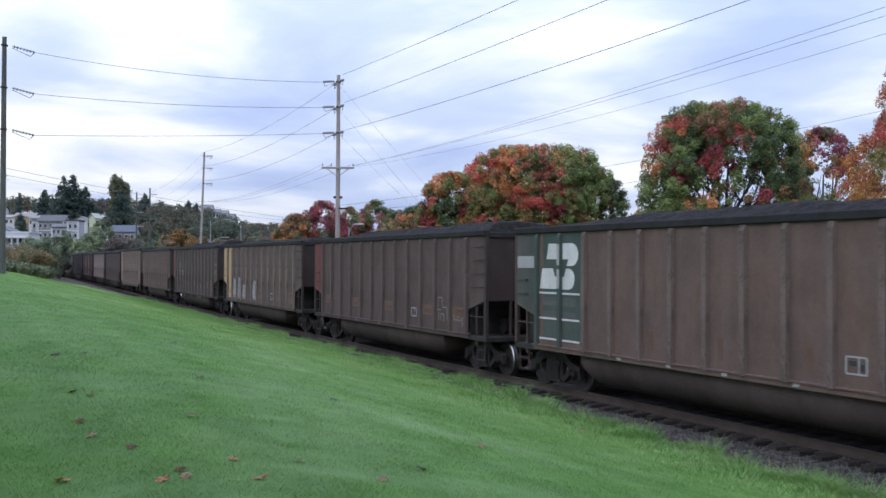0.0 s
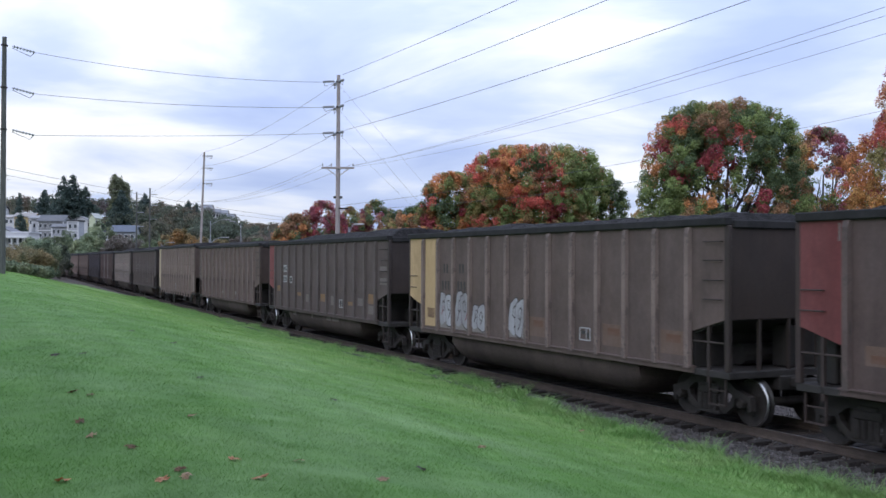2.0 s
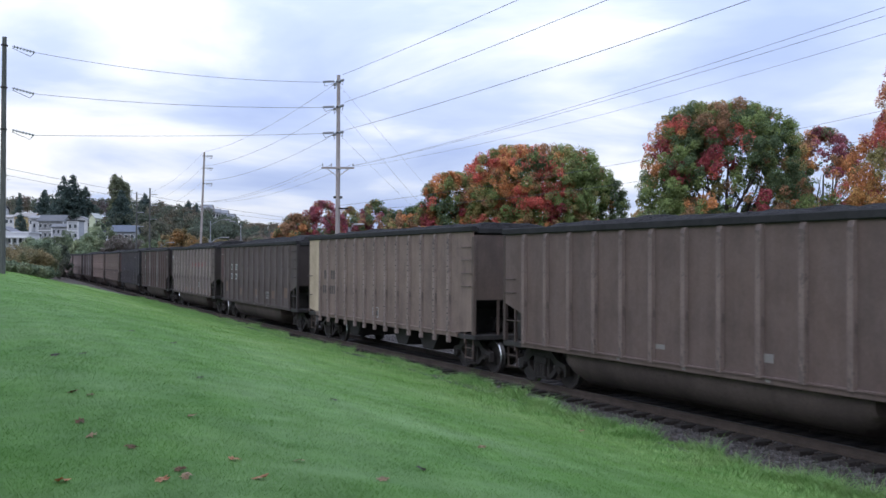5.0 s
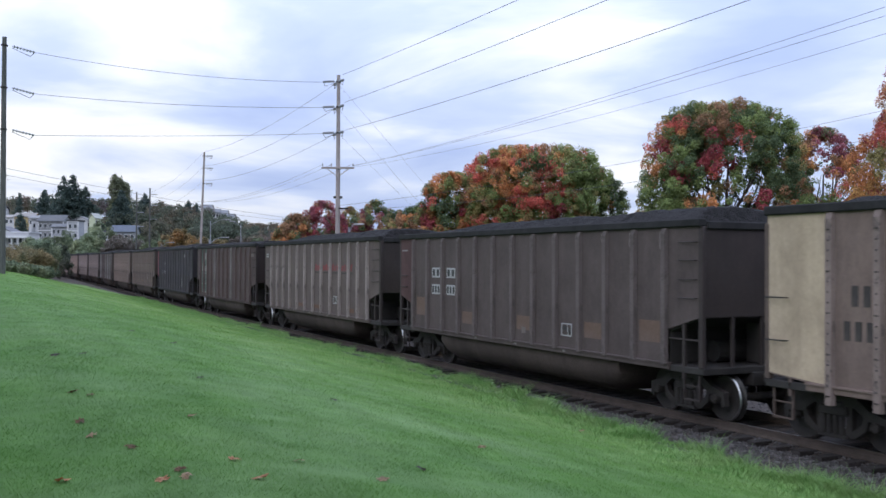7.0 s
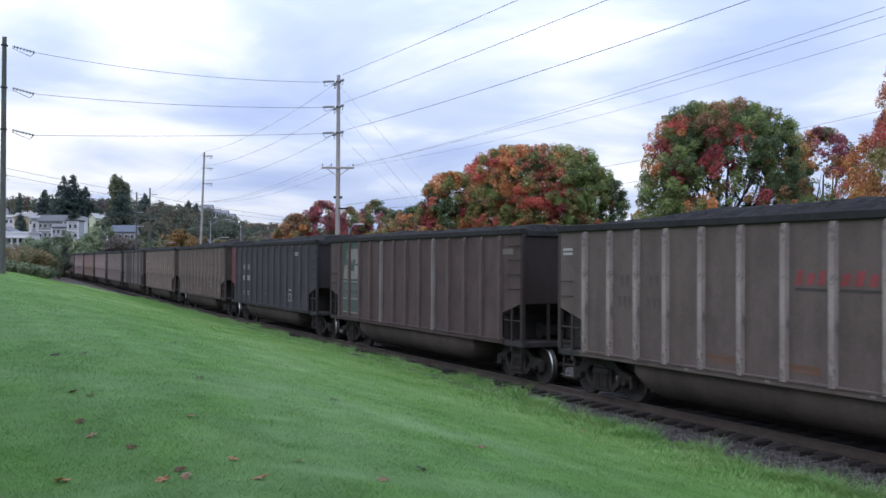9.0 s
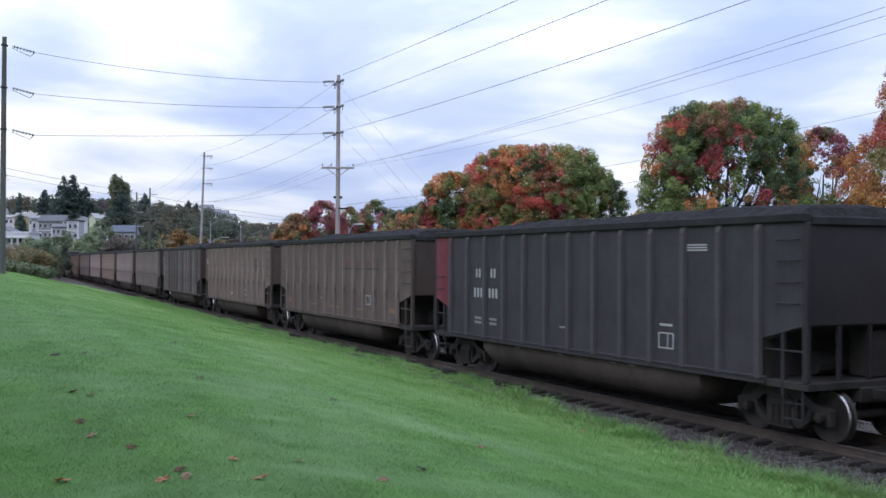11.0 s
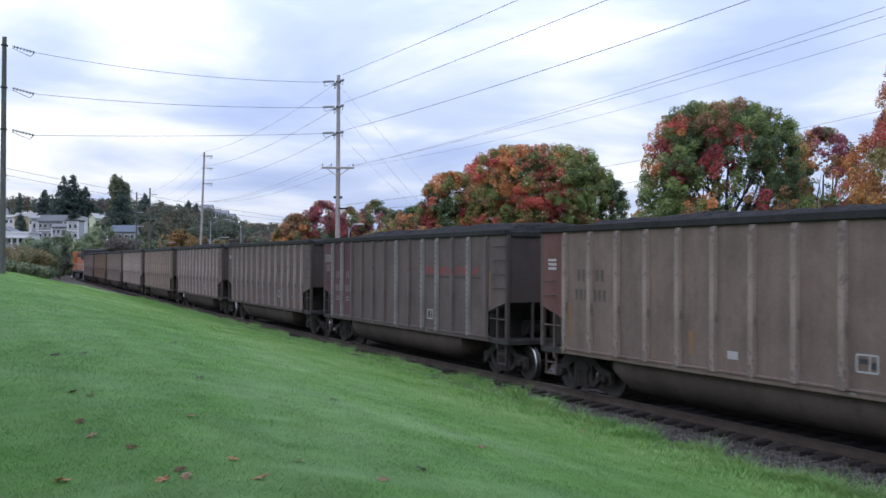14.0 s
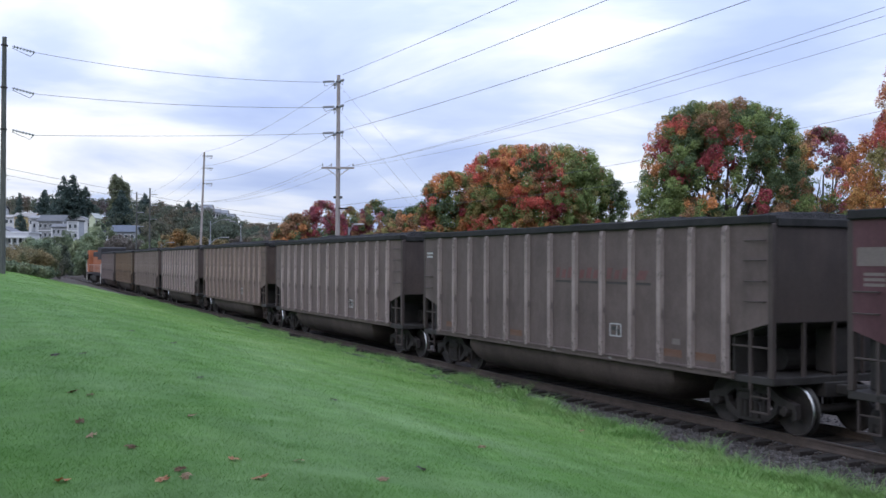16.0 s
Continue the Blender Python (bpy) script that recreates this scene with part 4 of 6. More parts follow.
    for x in (-5.74, -4.68):
        chars(c, x, 2.65, 2, 0.25, M_PALE), chars(c, x, 2.15, 3, 0.25, M_PALE), bars(c, x, 1.82, 0.4, 0.06, M_PALE, 2)
    for k in (0, 1, 6, 8, 9, 11):
        shared("rib", ME_RIBR, c, grimy("pale_rib", (0.22, 0.205, 0.2), amount=0.35), pose(-RIB + 2 * RIB * k / 12, -1.576, 0), "pale riveted replacement rib")
    notice(c, 2.6, 1.55, 0.4), red_name(c, 2.15, 5.9), patch(c, 6.4, 6.46, 1.95, 2.9, M_YELMARK)
    c = TRAIN[13]
    red_name(c, 0.2, 3.9, WIDE, ink=M_REDOLD), notice(c, 2.66, 1.67, 0.4), bars(c, -6.95, 3.4, 0.4, 0.06, M_WHITE, 2)
    patch(c, 4.6, 4.85, 1.5, 1.62, M_PALE)
    for x in (-2.0, 4.3, 5.3, -5.8):
        patch(c, x, x + 0.6, 1.25, 1.4, M_RUSTP)
    for car, z in ((TRAIN[1], 3.62), (TRAIN[6], 3.6)):
        for k in range(13):
            h = 0.3 + 0.12 * math.sin(k * 2.3)
            mark(car, "paint_drip", -RIB + 2 * RIB * k / 12 - 0.17, z + 0.2 - h / 2, 0.045, h, M_PALE, -1.575)
    for k in (14, 15, 16):
        notice(TRAIN[k], 2.6, 1.6, 0.4)


mark_cars()
for x in (-2.8, -1.1, 0.55, 2.35):
    mark(TRAIN[0], "sill_tag", x, 1.05, 0.14, 0.06, M_WHITE, -1.612)
for x in (-2.6, -0.6, 1.6, 2.3):
    bars(TRAIN[9], x, 0.98, 0.22, 0.03, M_DULLW, 2, "belly_text")
for c in TRAIN[9].children:
    if c.name.startswith("belly_text"):
        c.location.y = -1.465
for x, w in ((-3.6, 0.4), (-1.2, 0.18), (0.9, 0.5), (1.7, 0.8)):
    mark(TRAIN[3], "belly_patch", x, 0.92, w, 0.2, M_PALE, -1.465)
for k in (1, 4, 6, 7, 10, 11, 12, 13):
    for x in (-2.6, -0.4, 1.9):
        mark(TRAIN[k], "sill_tag", x + 0.1 * k % 0.7, 1.05, 0.11, 0.05, M_DULLW, -1.612)


# ---- locomotive ----
def locomotive():
    lo = tagged(new("locomotive"), "orange and black diesel locomotive at the rear", "locomotive", "coal train")
    orange = grimy("orange_paint", (0.46, 0.15, 0.06), amount=0.4)
    black = grimy("black_paint", (0.03, 0.03, 0.033), amount=0.2)
    white = grimy("rail_white", (0.6, 0.58, 0.54), amount=0.2)
    bm = bmesh.new()
    box(bm, -10.6, 10.6, -1.5, 1.5, 1.25, 1.55, 0.03)
    part("underframe", bm, black, lo)
    bm = bmesh.new()
    box(bm, -6.6, 10.2, -0.95, 0.95, 1.55, 3.6, 0.06)
    part("long_hood", bm, orange, lo)
    bm = bmesh.new()
    box(bm, -6.6, 10.2, -0.95, 0.95, 3.605, 4.25, 0.08)
    part("hood_top", bm, black, lo)
    bm = bmesh.new()
    prism(bm, [(5.6, 3.2), (10.3, 3.2), (10.3, 4.6), (9.8, 4.75), (6.2, 4.75), (5.6, 4.5)], -1.45, 1.45)
    part("radiator_cabin", bm, black, lo)
    bm = bmesh.new()
    prism(bm, [(-9.2, 1.55), (-6.62, 1.55), (-6.62, 4.5), (-9.0, 4.5), (-9.2, 4.3)], -1.5, 1.5)
    cab = part("cab", bm, orange, lo)
    glass = surface("cab_glass", (0.02, 0.022, 0.025), (0.03, 0.032, 0.036), 1, 10, 0.15, bump=0)
    for s in (-1, 1):
        for x in (-8.6, -7.6):
            bm = bmesh.new()
            box(bm, x - 0.35, x + 0.35, s * 1.5 - 0.02, s * 1.5 + 0.02, 3.3, 4.0, 0.01)
            part("window", bm, glass, cab)
    bm = bmesh.new()
    prism(bm, [(-10.4, 1.55), (-9.21, 1.55), (-9.21, 3.3), (-9.5, 3.2), (-10.4, 2.8)], -0.9, 0.9)
    part("nose", bm, orange, lo)
    bm = bmesh.new()
    box(bm, -3.2, 3.2, -1.45, 1.45, 0.35, 1.2, 0.15)
    part("fuel_tank", bm, M_DARK, lo)
    for s in (-1, 1):
        bm = bmesh.new()
        box(bm, s * 10.65 - 0.1, s * 10.65 + 0.1, -1.5, 1.5, 0.3, 1.6, 0.03)
        part("pilot", bm, black, lo)
        bm = bmesh.new()
        for y in (-1.45, 1.45):
            for x in (10.5, 10.0):
                rod(bm, (s * x, y, 0.35), (s * x, y, 2.75), 0.055, seg=6)
            for z in (0.5, 0.85, 1.2):
                box(bm, s * 10.25 - 0.28, s * 10.25 + 0.28, y - 0.1, y + 0.1, z - 0.06, z + 0.06)
        part("steps", bm, white, lo)
        bm = bmesh.new()
        rod(bm, (-6.4, s * 1.42, 2.55), (9.9, s * 1.42, 2.55), 0.022, seg=6)
        for k in range(10):
            rod(bm, (-6.4 + 1.81 * k, s * 1.42, 1.55), (-6.4 + 1.81 * k, s * 1.42, 2.55), 0.018, seg=6)
        part("handrail", bm, white, lo)
        b = new("bogie")
        b.parent = lo
        b.location = (s * 7.0, 0, 0)
        for y in (-1.05, 1.05):
            bm = bmesh.new()
            prism(bm, [(-2.6, 0.45), (-2.3, 0.3), (2.3, 0.3), (2.6, 0.45), (2.6, 0.85), (1.2, 1.05), (-1.2, 1.05), (-2.6, 0.85)], y - 0.07, y + 0.07)
            for x in (-2.0, 0.0, 2.0):
                rod(bm, (x, y - 0.16, 0.5), (x, y + 0.16, 0.5), 0.16, seg=12)
            part("side_frame", bm, M_BOGIE, b)
        for x in (-2.0, 0.0, 2.0):
            w = shared("wheelset", ME_WHEELS, b, at=pose(x, 0, 0.457))
            TURNING.append((w, x))
    return lo


LOCO = locomotive()


# ---- poles and wires ----
def gz(x, y):
    u = -math.sin(TH) * x + math.cos(TH) * y
    m = math.cos(TH) * x + math.sin(TH) * y - OFF - bend(u)
    return ground_z(u, m)


def pole(x, y, z0, z1, r0, r1, material, label, lean=(0, 0)):
    p = tagged(new("utility_pole"), label, "utility pole")
    p.location = (x, y, z0)
    bm = bmesh.new()
    rod(bm, (0, 0, -0.5), (lean[0], lean[1], z1 - z0), r0, r1, 14)
    part("shaft", bm, material, p)
    return p


def wire(a, b, sag, r=0.014, label="thin dark overhead wire"):
    cu = bpy.data.curves.new("overhead_wire", "CURVE")
    cu.dimensions, cu.bevel_depth, cu.bevel_resolution = "3D", r, 0
    sp = cu.splines.new("POLY")
    n = 24
    sp.points.add(n)
    a, b = Vector(a), Vector(b)
    for i in range(n + 1):
        t = i / n
        q = a + (b - a) * t
        sp.points[i].co = (q.x, q.y, q.z - 4 * sag * t * (1 - t), 1)
    cu.materials.append(M_WIRE)
    return tagged(new("overhead_wire", cu), label, "wire", "overhead wires")


MAIN = pole(-7.3, 70, -0.4, 16.07, 0.19, 0.12, M_POLE, "tall weathered wooden utility pole with crossarm")
LEFT = pole(-26.15, 60, 2.2, 16.4, 0.19, 0.13, M_DPOLE, "tall dark wooden utility pole on the lawn edge")
POLE3 = pole(-29.9, 124, -0.3, 16.44, 0.17, 0.11, M_POLE, "leaning weathered wooden utility pole", (0.55, 0))
POLE4 = pole(-53.7, 185, -0.3, 16.4, 0.17, 0.12, M_DPOLE, "distant dark wooden utility pole")
POLE5 = pole(-54.6, 180, -0.3, 15.3, 0.17, 0.12, M_DPOLE, "distant dark wooden utility pole")
pole(18, 16.3, -0.4, 15.2, 0.19, 0.12, M_POLE, "tall weathered wooden utility pole with crossarm")


def insulator(p, a, b, loop=True):
    """Ribbed insulator string from a towards b, with the jumper loop below it; places in the pole's space."""
    a, b = Vector(a), Vector(b)
    bm = bmesh.new()
    rod(bm, a, b, 0.03, seg=6)
    n = 7
    for k in range(n):
        q = a + (b - a) * ((k + 0.6) / n)
        d = (b - a).normalized() * 0.035
        rod(bm, q - d, q + d, 0.095, 0.07, 10)
    part("insulator", bm, M_INS, p)
    if loop:
        bm = bmesh.new()
        c = b + Vector((0, 0, -0.32)) + (a - b) * 0.2
        rod(bm, b, c, 0.018, seg=5), rod(bm, c, a + Vector((0, 0, -0.12)), 0.018, seg=5)
        part("jumper", bm, M_WIRE, p)


def hardware(p, zs, ways, x0=0.0):
    for z in zs:
        bm = bmesh.new()
        box(bm, x0 - 0.16, x0 + 0.16, -0.16, 0.16, z - 0.05, z + 0.05, 0.02)
        part("bracket", bm, M_DARK, p)
        for wx, wy, dz in ways:
            insulator(p, (x0 + wx * 0.3, wy * 0.3, z), (x0 + wx * 1.15, wy * 1.15, z + dz))


hardware(MAIN, (16.0, 14.25, 12.45), ((-0.88, -0.47, -0.1), (0.38, -0.92, -0.05), (-0.38, 0.92, -0.05)))
hardware(LEFT, (13.7, 11.2, 8.7), ((1.3, 0.7, -0.25),))
hardware(POLE3, (16.3, 14.8, 12.9), ((0.9, 0.1, 0.0),), 0.5)
for p, zs in ((POLE4, (15.5, 13.5, 11.0)), (POLE5, (14.5, 12.0, 9.5))):
    for z in zs:
        bm = bmesh.new()
        rod(bm, (0, 0, z), (1.3, 0, z), 0.07, seg=6)
        part("insulator", bm, M_INS, p)


def crossarm(p, z):
    bm = bmesh.new()
    box(bm, -1.12, 1.12, -0.06, 0.06, z - 0.07, z + 0.07, 0.01)
    arm = part("crossarm", bm, M_POLE, p)
    arm.location.y = -0.18
    for s in (-1, 1):
        bm = bmesh.new()
        rod(bm, (s * 0.75, -0.18, z - 0.05), (0, -0.18, z - 0.62), 0.025, seg=6)
        part("brace", bm, M_POLE, p)
    for x in (-1.05, -0.45, 1.05):
        bm = bmesh.new()
        rod(bm, (x, -0.18, z + 0.07), (x, -0.18, z + 0.2), 0.02, seg=6), rod(bm, (x, -0.18, z + 0.16), (x, -0.18, z + 0.3), 0.06, 0.035, 8)
        part("pin_insulator", bm, M_INS, p)


crossarm(MAIN, 10.0)
bm = bmesh.new()
box(bm, -0.3, 0.3, -0.1, 0.1, 7.9, 8.05), rod(bm, (0.1, -0.2, 7.2), (0.75, -0.2, 7.2), 0.05, seg=8)
part("bracket", bm, M_DARK, MAIN)
bm = bmesh.new()
rod(bm, (0, 0, 2.4), (0, 0, 4.4), 0.2, seg=12)
part("marker_band", bm, M_WHITE, POLE3, "white marker band")
for z, zl in ((15.6, 15.65), (13.85, 13.15), (12.05, 10.65)):
    wire((-24.7, 60.8, zl), (-8.3, 69.5, z - 0.12), {15.6: 0.42, 13.85: 0.26, 12.05: 0.1}[z])
    wire((-7.7, 71, z), (-29.4, 124, z + 0.9), 0.75)
    wire((-29.4, 124, z + 0.9), (-53.7, 185, z), 0.8, 0.012)
wire((-6.92, 69.0, 15.9), (14.45, 18.2, 14.0), 0.2)
wire((-6.8, 69.0, 14.0), (17.9, 16.3, 14.0), 0.3)
wire((-6.8, 69.0, 12.1), (19.9, 16.3, 13.0), 0.5)
wire((-6.3, 69.8, 9.75), (16.75, 14.6, 10.45), 0.5, 0.007)
wire((-6.35, 69.8, 9.72), (16.6, 14.5, 10.05), 0.45, 0.007)
wire((-6.64, 69.8, 9.6), (20.1, 16.3, 11.1), 0.9, 0.006)
for x in (-8.3, -7.7, -6.3):
    wire((x, 69.8, 9.85), (x - 22.4, 124, 10.4), 0.8, 0.009)
pole(-14.7, 106, -0.4, 7.8, 0.15, 0.11, M_DPOLE, "short wooden service pole among red trees")
wire((-26.1, 60, 8.6), (-14.7, 106, 7.5), 0.25, 0.012)
wire((-26.1, 60, 8.2), (-14.7, 106, 7.2), 0.3, 0.010)
wire((-7.2, 70, 7.0), (28.0, 52, 12.3), 0.6, 0.009)
wire((-7.2, 70, 6.7), (28.0, 50, 10.9), 1.0, 0.009)
wire((-26.1, 60, 8.9), (-60.0, 140, 15.0), 1.0, 0.012)
for z, x in ((15.3, 6.3), (13.6, 4.8), (11.9, 5.2)):
    wire((-7.2, 70, z), (x, 71, gz(x, 71)), 0.0, 0.006, "taut guy wire to the ground")


def street_lamp(x, y, h, arm, label="grey street lamp with a curved arm"):
    p = tagged(new("street_lamp"), label, "street lamp", "street lamps")
    p.location = (x, y, gz(x, y))
    bm = bmesh.new()
    rod(bm, (0, 0, 0), (0, 0, h), 0.08, 0.05, 10)
    part("post", bm, M_INS, p)
    bm = bmesh.new()
    pts = [Vector((arm * t, 0, h - 0.5 + 0.75 * math.sin(t * 1.6))) for t in (0, 0.25, 0.5, 0.75, 1)]
    for a, b in zip(pts, pts[1:]):
        rod(bm, a, b, 0.03, seg=8)
    part("arm", bm, M_INS, p)
    bm = bmesh.new()
    box(bm, arm - 0.1, arm + 0.65, -0.14, 0.14, h + 0.14, h + 0.28, 0.05)
    part("lamp_head", bm, M_WHITE, p)
    return p


street_lamp(-29.0, 126, 8.4, 1.9)
street_lamp(-26.6, 115, 6.0, 1.6)
street_lamp(-6.9, 74, 6.0, 0.45)
street_lamp(-46.0, 165, 6.2, 1.5)
street_lamp(-28.0, 140, 8.6, -1.5)


# ---- trees ----
def leaf_faces(rng, centres, radii, count, size, flat=1.0):
    """count leaves, spread through the outer part of the clumps."""
    k = rng.integers(0, len(centres), count)
    d = rng.normal(size=(count, 3))
    d /= np.linalg.norm(d, axis=1)[:, None]
    rad = rng.uniform(0.25, 1.0, count) ** 0.5
    c = centres[k] + d * (radii[k] * rad)[:, None] * np.array((1, 1, flat))
    a = rng.normal(size=(count, 3))
    a /= np.linalg.norm(a, axis=1)[:, None]
    b = np.cross(a, rng.normal(size=(count, 3)))
    b /= np.linalg.norm(b, axis=1)[:, None]
    s = (size * rng.uniform(0.6, 1.3, count))[:, None]
    v = np.stack((c + a * s, c - a * s * 0.5 + b * s * 0.75, c - a * s * 0.5 - b * s * 0.75), axis=1)
    return v.reshape(-1, 3)


def crown_points(rng, n, w, h0, h1, shape=1.0):
    """Clump centres through a rounded crown of half width w between the heights h0 and h1."""
    out, rad = [], []
    while len(out) < n:
        x, y, t = rng.uniform(-1, 1), rng.uniform(-1, 1), rng.uniform(0, 1)
        lim = table(((0, 0.8), (0.15, 0.95), (0.4, 1.0), (0.65, 0.86), (0.85, 0.58), (1, 0.3)), t) ** shape
        r = math.hypot(x, y)
        if r > lim or (r < 0.6 * lim and t < 0.8 and rng.uniform() < 0.8):
            continue
        k = rng.uniform(0.11, 0.26)
        out.append((x * w * (1.02 - k), y * w * (1.02 - k), h0 + (h1 - h0) * t - w * k * (2 * t - 1)))
        rad.append(w * k)
    return np.array(out), np.array(rad)


def limbs(bm, rng, h0, h1, w, r, n=9):
    rod(bm, (0, 0, -0.4), (0, 0, h0), r * 1.2, r, 10)
    rod(bm, (0, 0, h0), (0.1 * w, 0.05 * w, h0 + 0.75 * (h1 - h0)), r, r * 0.25, 8)
    for k in range(n):
        a = k * 2.4 + rng.uniform(-0.3, 0.3)
        b = h0 * 0.75 + (h1 - h0) * 0.4 * k / n
        mid = Vector((math.cos(a) * w * 0.35, math.sin(a) * w * 0.35, b + (h1 - h0) * 0.22))
        rod(bm, (0, 0, b), mid, r * 0.55, r * 0.35, 6)
        for q in range(3):
            a2 = a + (q - 1) * 0.6
            rod(bm, mid, (math.cos(a2) * w * 0.6, math.sin(a2) * w * 0.6, min(mid.z + (h1 - h0) * rng.uniform(0.1, 0.3), h1 * 0.86)), r * 0.33, r * 0.08, 5)


def leaf_shell(rng, centres, radii, count, size, out):
    """Leaves over the outer part of the clumps, most of them facing out and up; out: the way out of the crown at each clump."""
    k = rng.integers(0, len(centres), count)
    d = rng.normal(size=(count, 3))
    d /= np.linalg.norm(d, axis=1)[:, None]
    c = centres[k] + d * (radii[k] * rng.uniform(0.3, 1.0, count) ** 0.5)[:, None]
    nor = rng.normal(size=(count, 3)) * 0.55 + d * 0.5 + out[k] * 0.5 + np.array((0, 0, 0.35))
    nor /= np.linalg.norm(nor, axis=1)[:, None]
    a = np.cross(nor, rng.normal(size=(count, 3)))
    a /= np.linalg.norm(a, axis=1)[:, None]
    b = np.cross(nor, a)
    s = (size * rng.uniform(0.6, 1.3, count))[:, None]
    return np.stack((c + a * s, c - a * s * 0.5 + b * s * 0.75, c - a * s * 0.5 - b * s * 0.75), axis=1).reshape(-1, 3)


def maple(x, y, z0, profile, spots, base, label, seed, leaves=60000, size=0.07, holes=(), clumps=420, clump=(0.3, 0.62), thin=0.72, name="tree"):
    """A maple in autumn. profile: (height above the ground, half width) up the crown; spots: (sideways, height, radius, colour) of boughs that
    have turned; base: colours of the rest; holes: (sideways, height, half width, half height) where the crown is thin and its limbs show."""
    rng = np.random.default_rng(seed)
    t = tagged(new(name), label, "tree", "autumn trees")
    t.location = (x, y, z0)
    zs, ws = np.array(profile).T
    top, w = zs[-1], ws.max()
    bm = bmesh.new()
    limbs(bm, rng, top * 0.24, top * 0.93, 0.85 * ws.mean(), 0.013 * top, 22)
    part("trunk", bm, M_BARK, t)
    area = np.cumsum(np.interp(np.linspace(zs[0], top, 60), zs, ws) + 0.15 * w)
    turn = math.atan2(x, y)
    groups = {}
    n = 0
    while n < clumps:
        h = zs[0] + (top - zs[0]) * np.searchsorted(area / area[-1], rng.uniform()) / 59
        lim = np.interp(h, zs, ws)
        r = rng.uniform(*clump)
        a = rng.uniform(0, 6.2832)
        q = rng.uniform(0.3, 1.0) ** 0.6 if h < top - 0.25 * w else rng.uniform(0, 1) ** 0.5
        side, deep = math.cos(a) * q * max(lim - r * 0.8, 0.05), math.sin(a) * q * max(lim - r * 0.8, 0.05)
        h = min(h, top - r * 0.7)
        n += 1
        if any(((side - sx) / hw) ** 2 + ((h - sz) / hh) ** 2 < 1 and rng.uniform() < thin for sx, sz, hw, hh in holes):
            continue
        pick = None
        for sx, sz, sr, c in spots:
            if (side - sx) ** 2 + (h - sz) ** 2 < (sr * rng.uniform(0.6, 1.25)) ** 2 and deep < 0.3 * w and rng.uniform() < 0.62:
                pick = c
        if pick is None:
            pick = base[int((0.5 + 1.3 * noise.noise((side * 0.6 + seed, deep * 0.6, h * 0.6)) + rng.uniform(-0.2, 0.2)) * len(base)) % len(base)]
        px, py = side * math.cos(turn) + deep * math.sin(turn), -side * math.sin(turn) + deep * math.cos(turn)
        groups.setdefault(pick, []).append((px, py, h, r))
    total = sum(q[3] ** 2 for g in groups.values() for q in g)
    for c, g in sorted(groups.items()):
        g = np.array(g)
        out = g[:, :3] - np.array((0, 0, zs[0] + 0.45 * (top - zs[0])))
        out /= np.linalg.norm(out, axis=1)[:, None] + 1e-6
        k = int(leaves * (g[:, 3] ** 2).sum() / total)
        prob = rng.choice(len(g), 4 * len(g), p=g[:, 3] ** 2 / (g[:, 3] ** 2).sum())
        ob = new("crown_foliage", quads("crown_foliage", leaf_shell(rng, g[prob, :3], g[prob, 3], k, size, out[prob]), FOLIAGE[c], 3))
        ob.parent = t
        tagged(ob, FOLIAGE_WORDS[c])
    return t


def foliage(name, c):
    """Leaves of one bough's colour, uneven from leaf to leaf and in small patches."""
    c = tuple(q * 1.2 for q in c)
    lo, hi = tuple(q * 0.66 for q in c), tuple(min(q * 1.3, 0.8) for q in c)
    return leaf_material(name, ((0.36, lo), (0.5, c), (0.66, hi)), 1.3, 0.4)


FOLIAGE = {"green": foliage("green_foliage", (0.185, 0.235, 0.085)), "dark": foliage("dark_green_foliage", (0.115, 0.16, 0.08)), "olive": foliage("olive_foliage", (0.29, 0.255, 0.105)),
           "orange": foliage("orange_foliage", (0.52, 0.245, 0.105)), "red": foliage("red_foliage", (0.52, 0.135, 0.105)), "crimson": foliage("crimson_foliage", (0.34, 0.078, 0.09)),
           "brown": foliage("russet_foliage", (0.32, 0.185, 0.105)), "gold": foliage("golden_foliage", (0.50, 0.29, 0.11)), "wine": foliage("wine_red_foliage", (0.30, 0.10, 0.125))}
FOLIAGE_WORDS = {"green": "green leaves", "dark": "dark green leaves", "olive": "olive-yellow leaves", "orange": "orange leaves", "red": "bright red leaves", "crimson": "crimson leaves",
                 "brown": "russet-brown leaves", "gold": "golden-orange leaves", "wine": "wine-red leaves"}


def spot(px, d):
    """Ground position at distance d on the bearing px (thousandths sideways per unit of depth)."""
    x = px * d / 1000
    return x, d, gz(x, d)


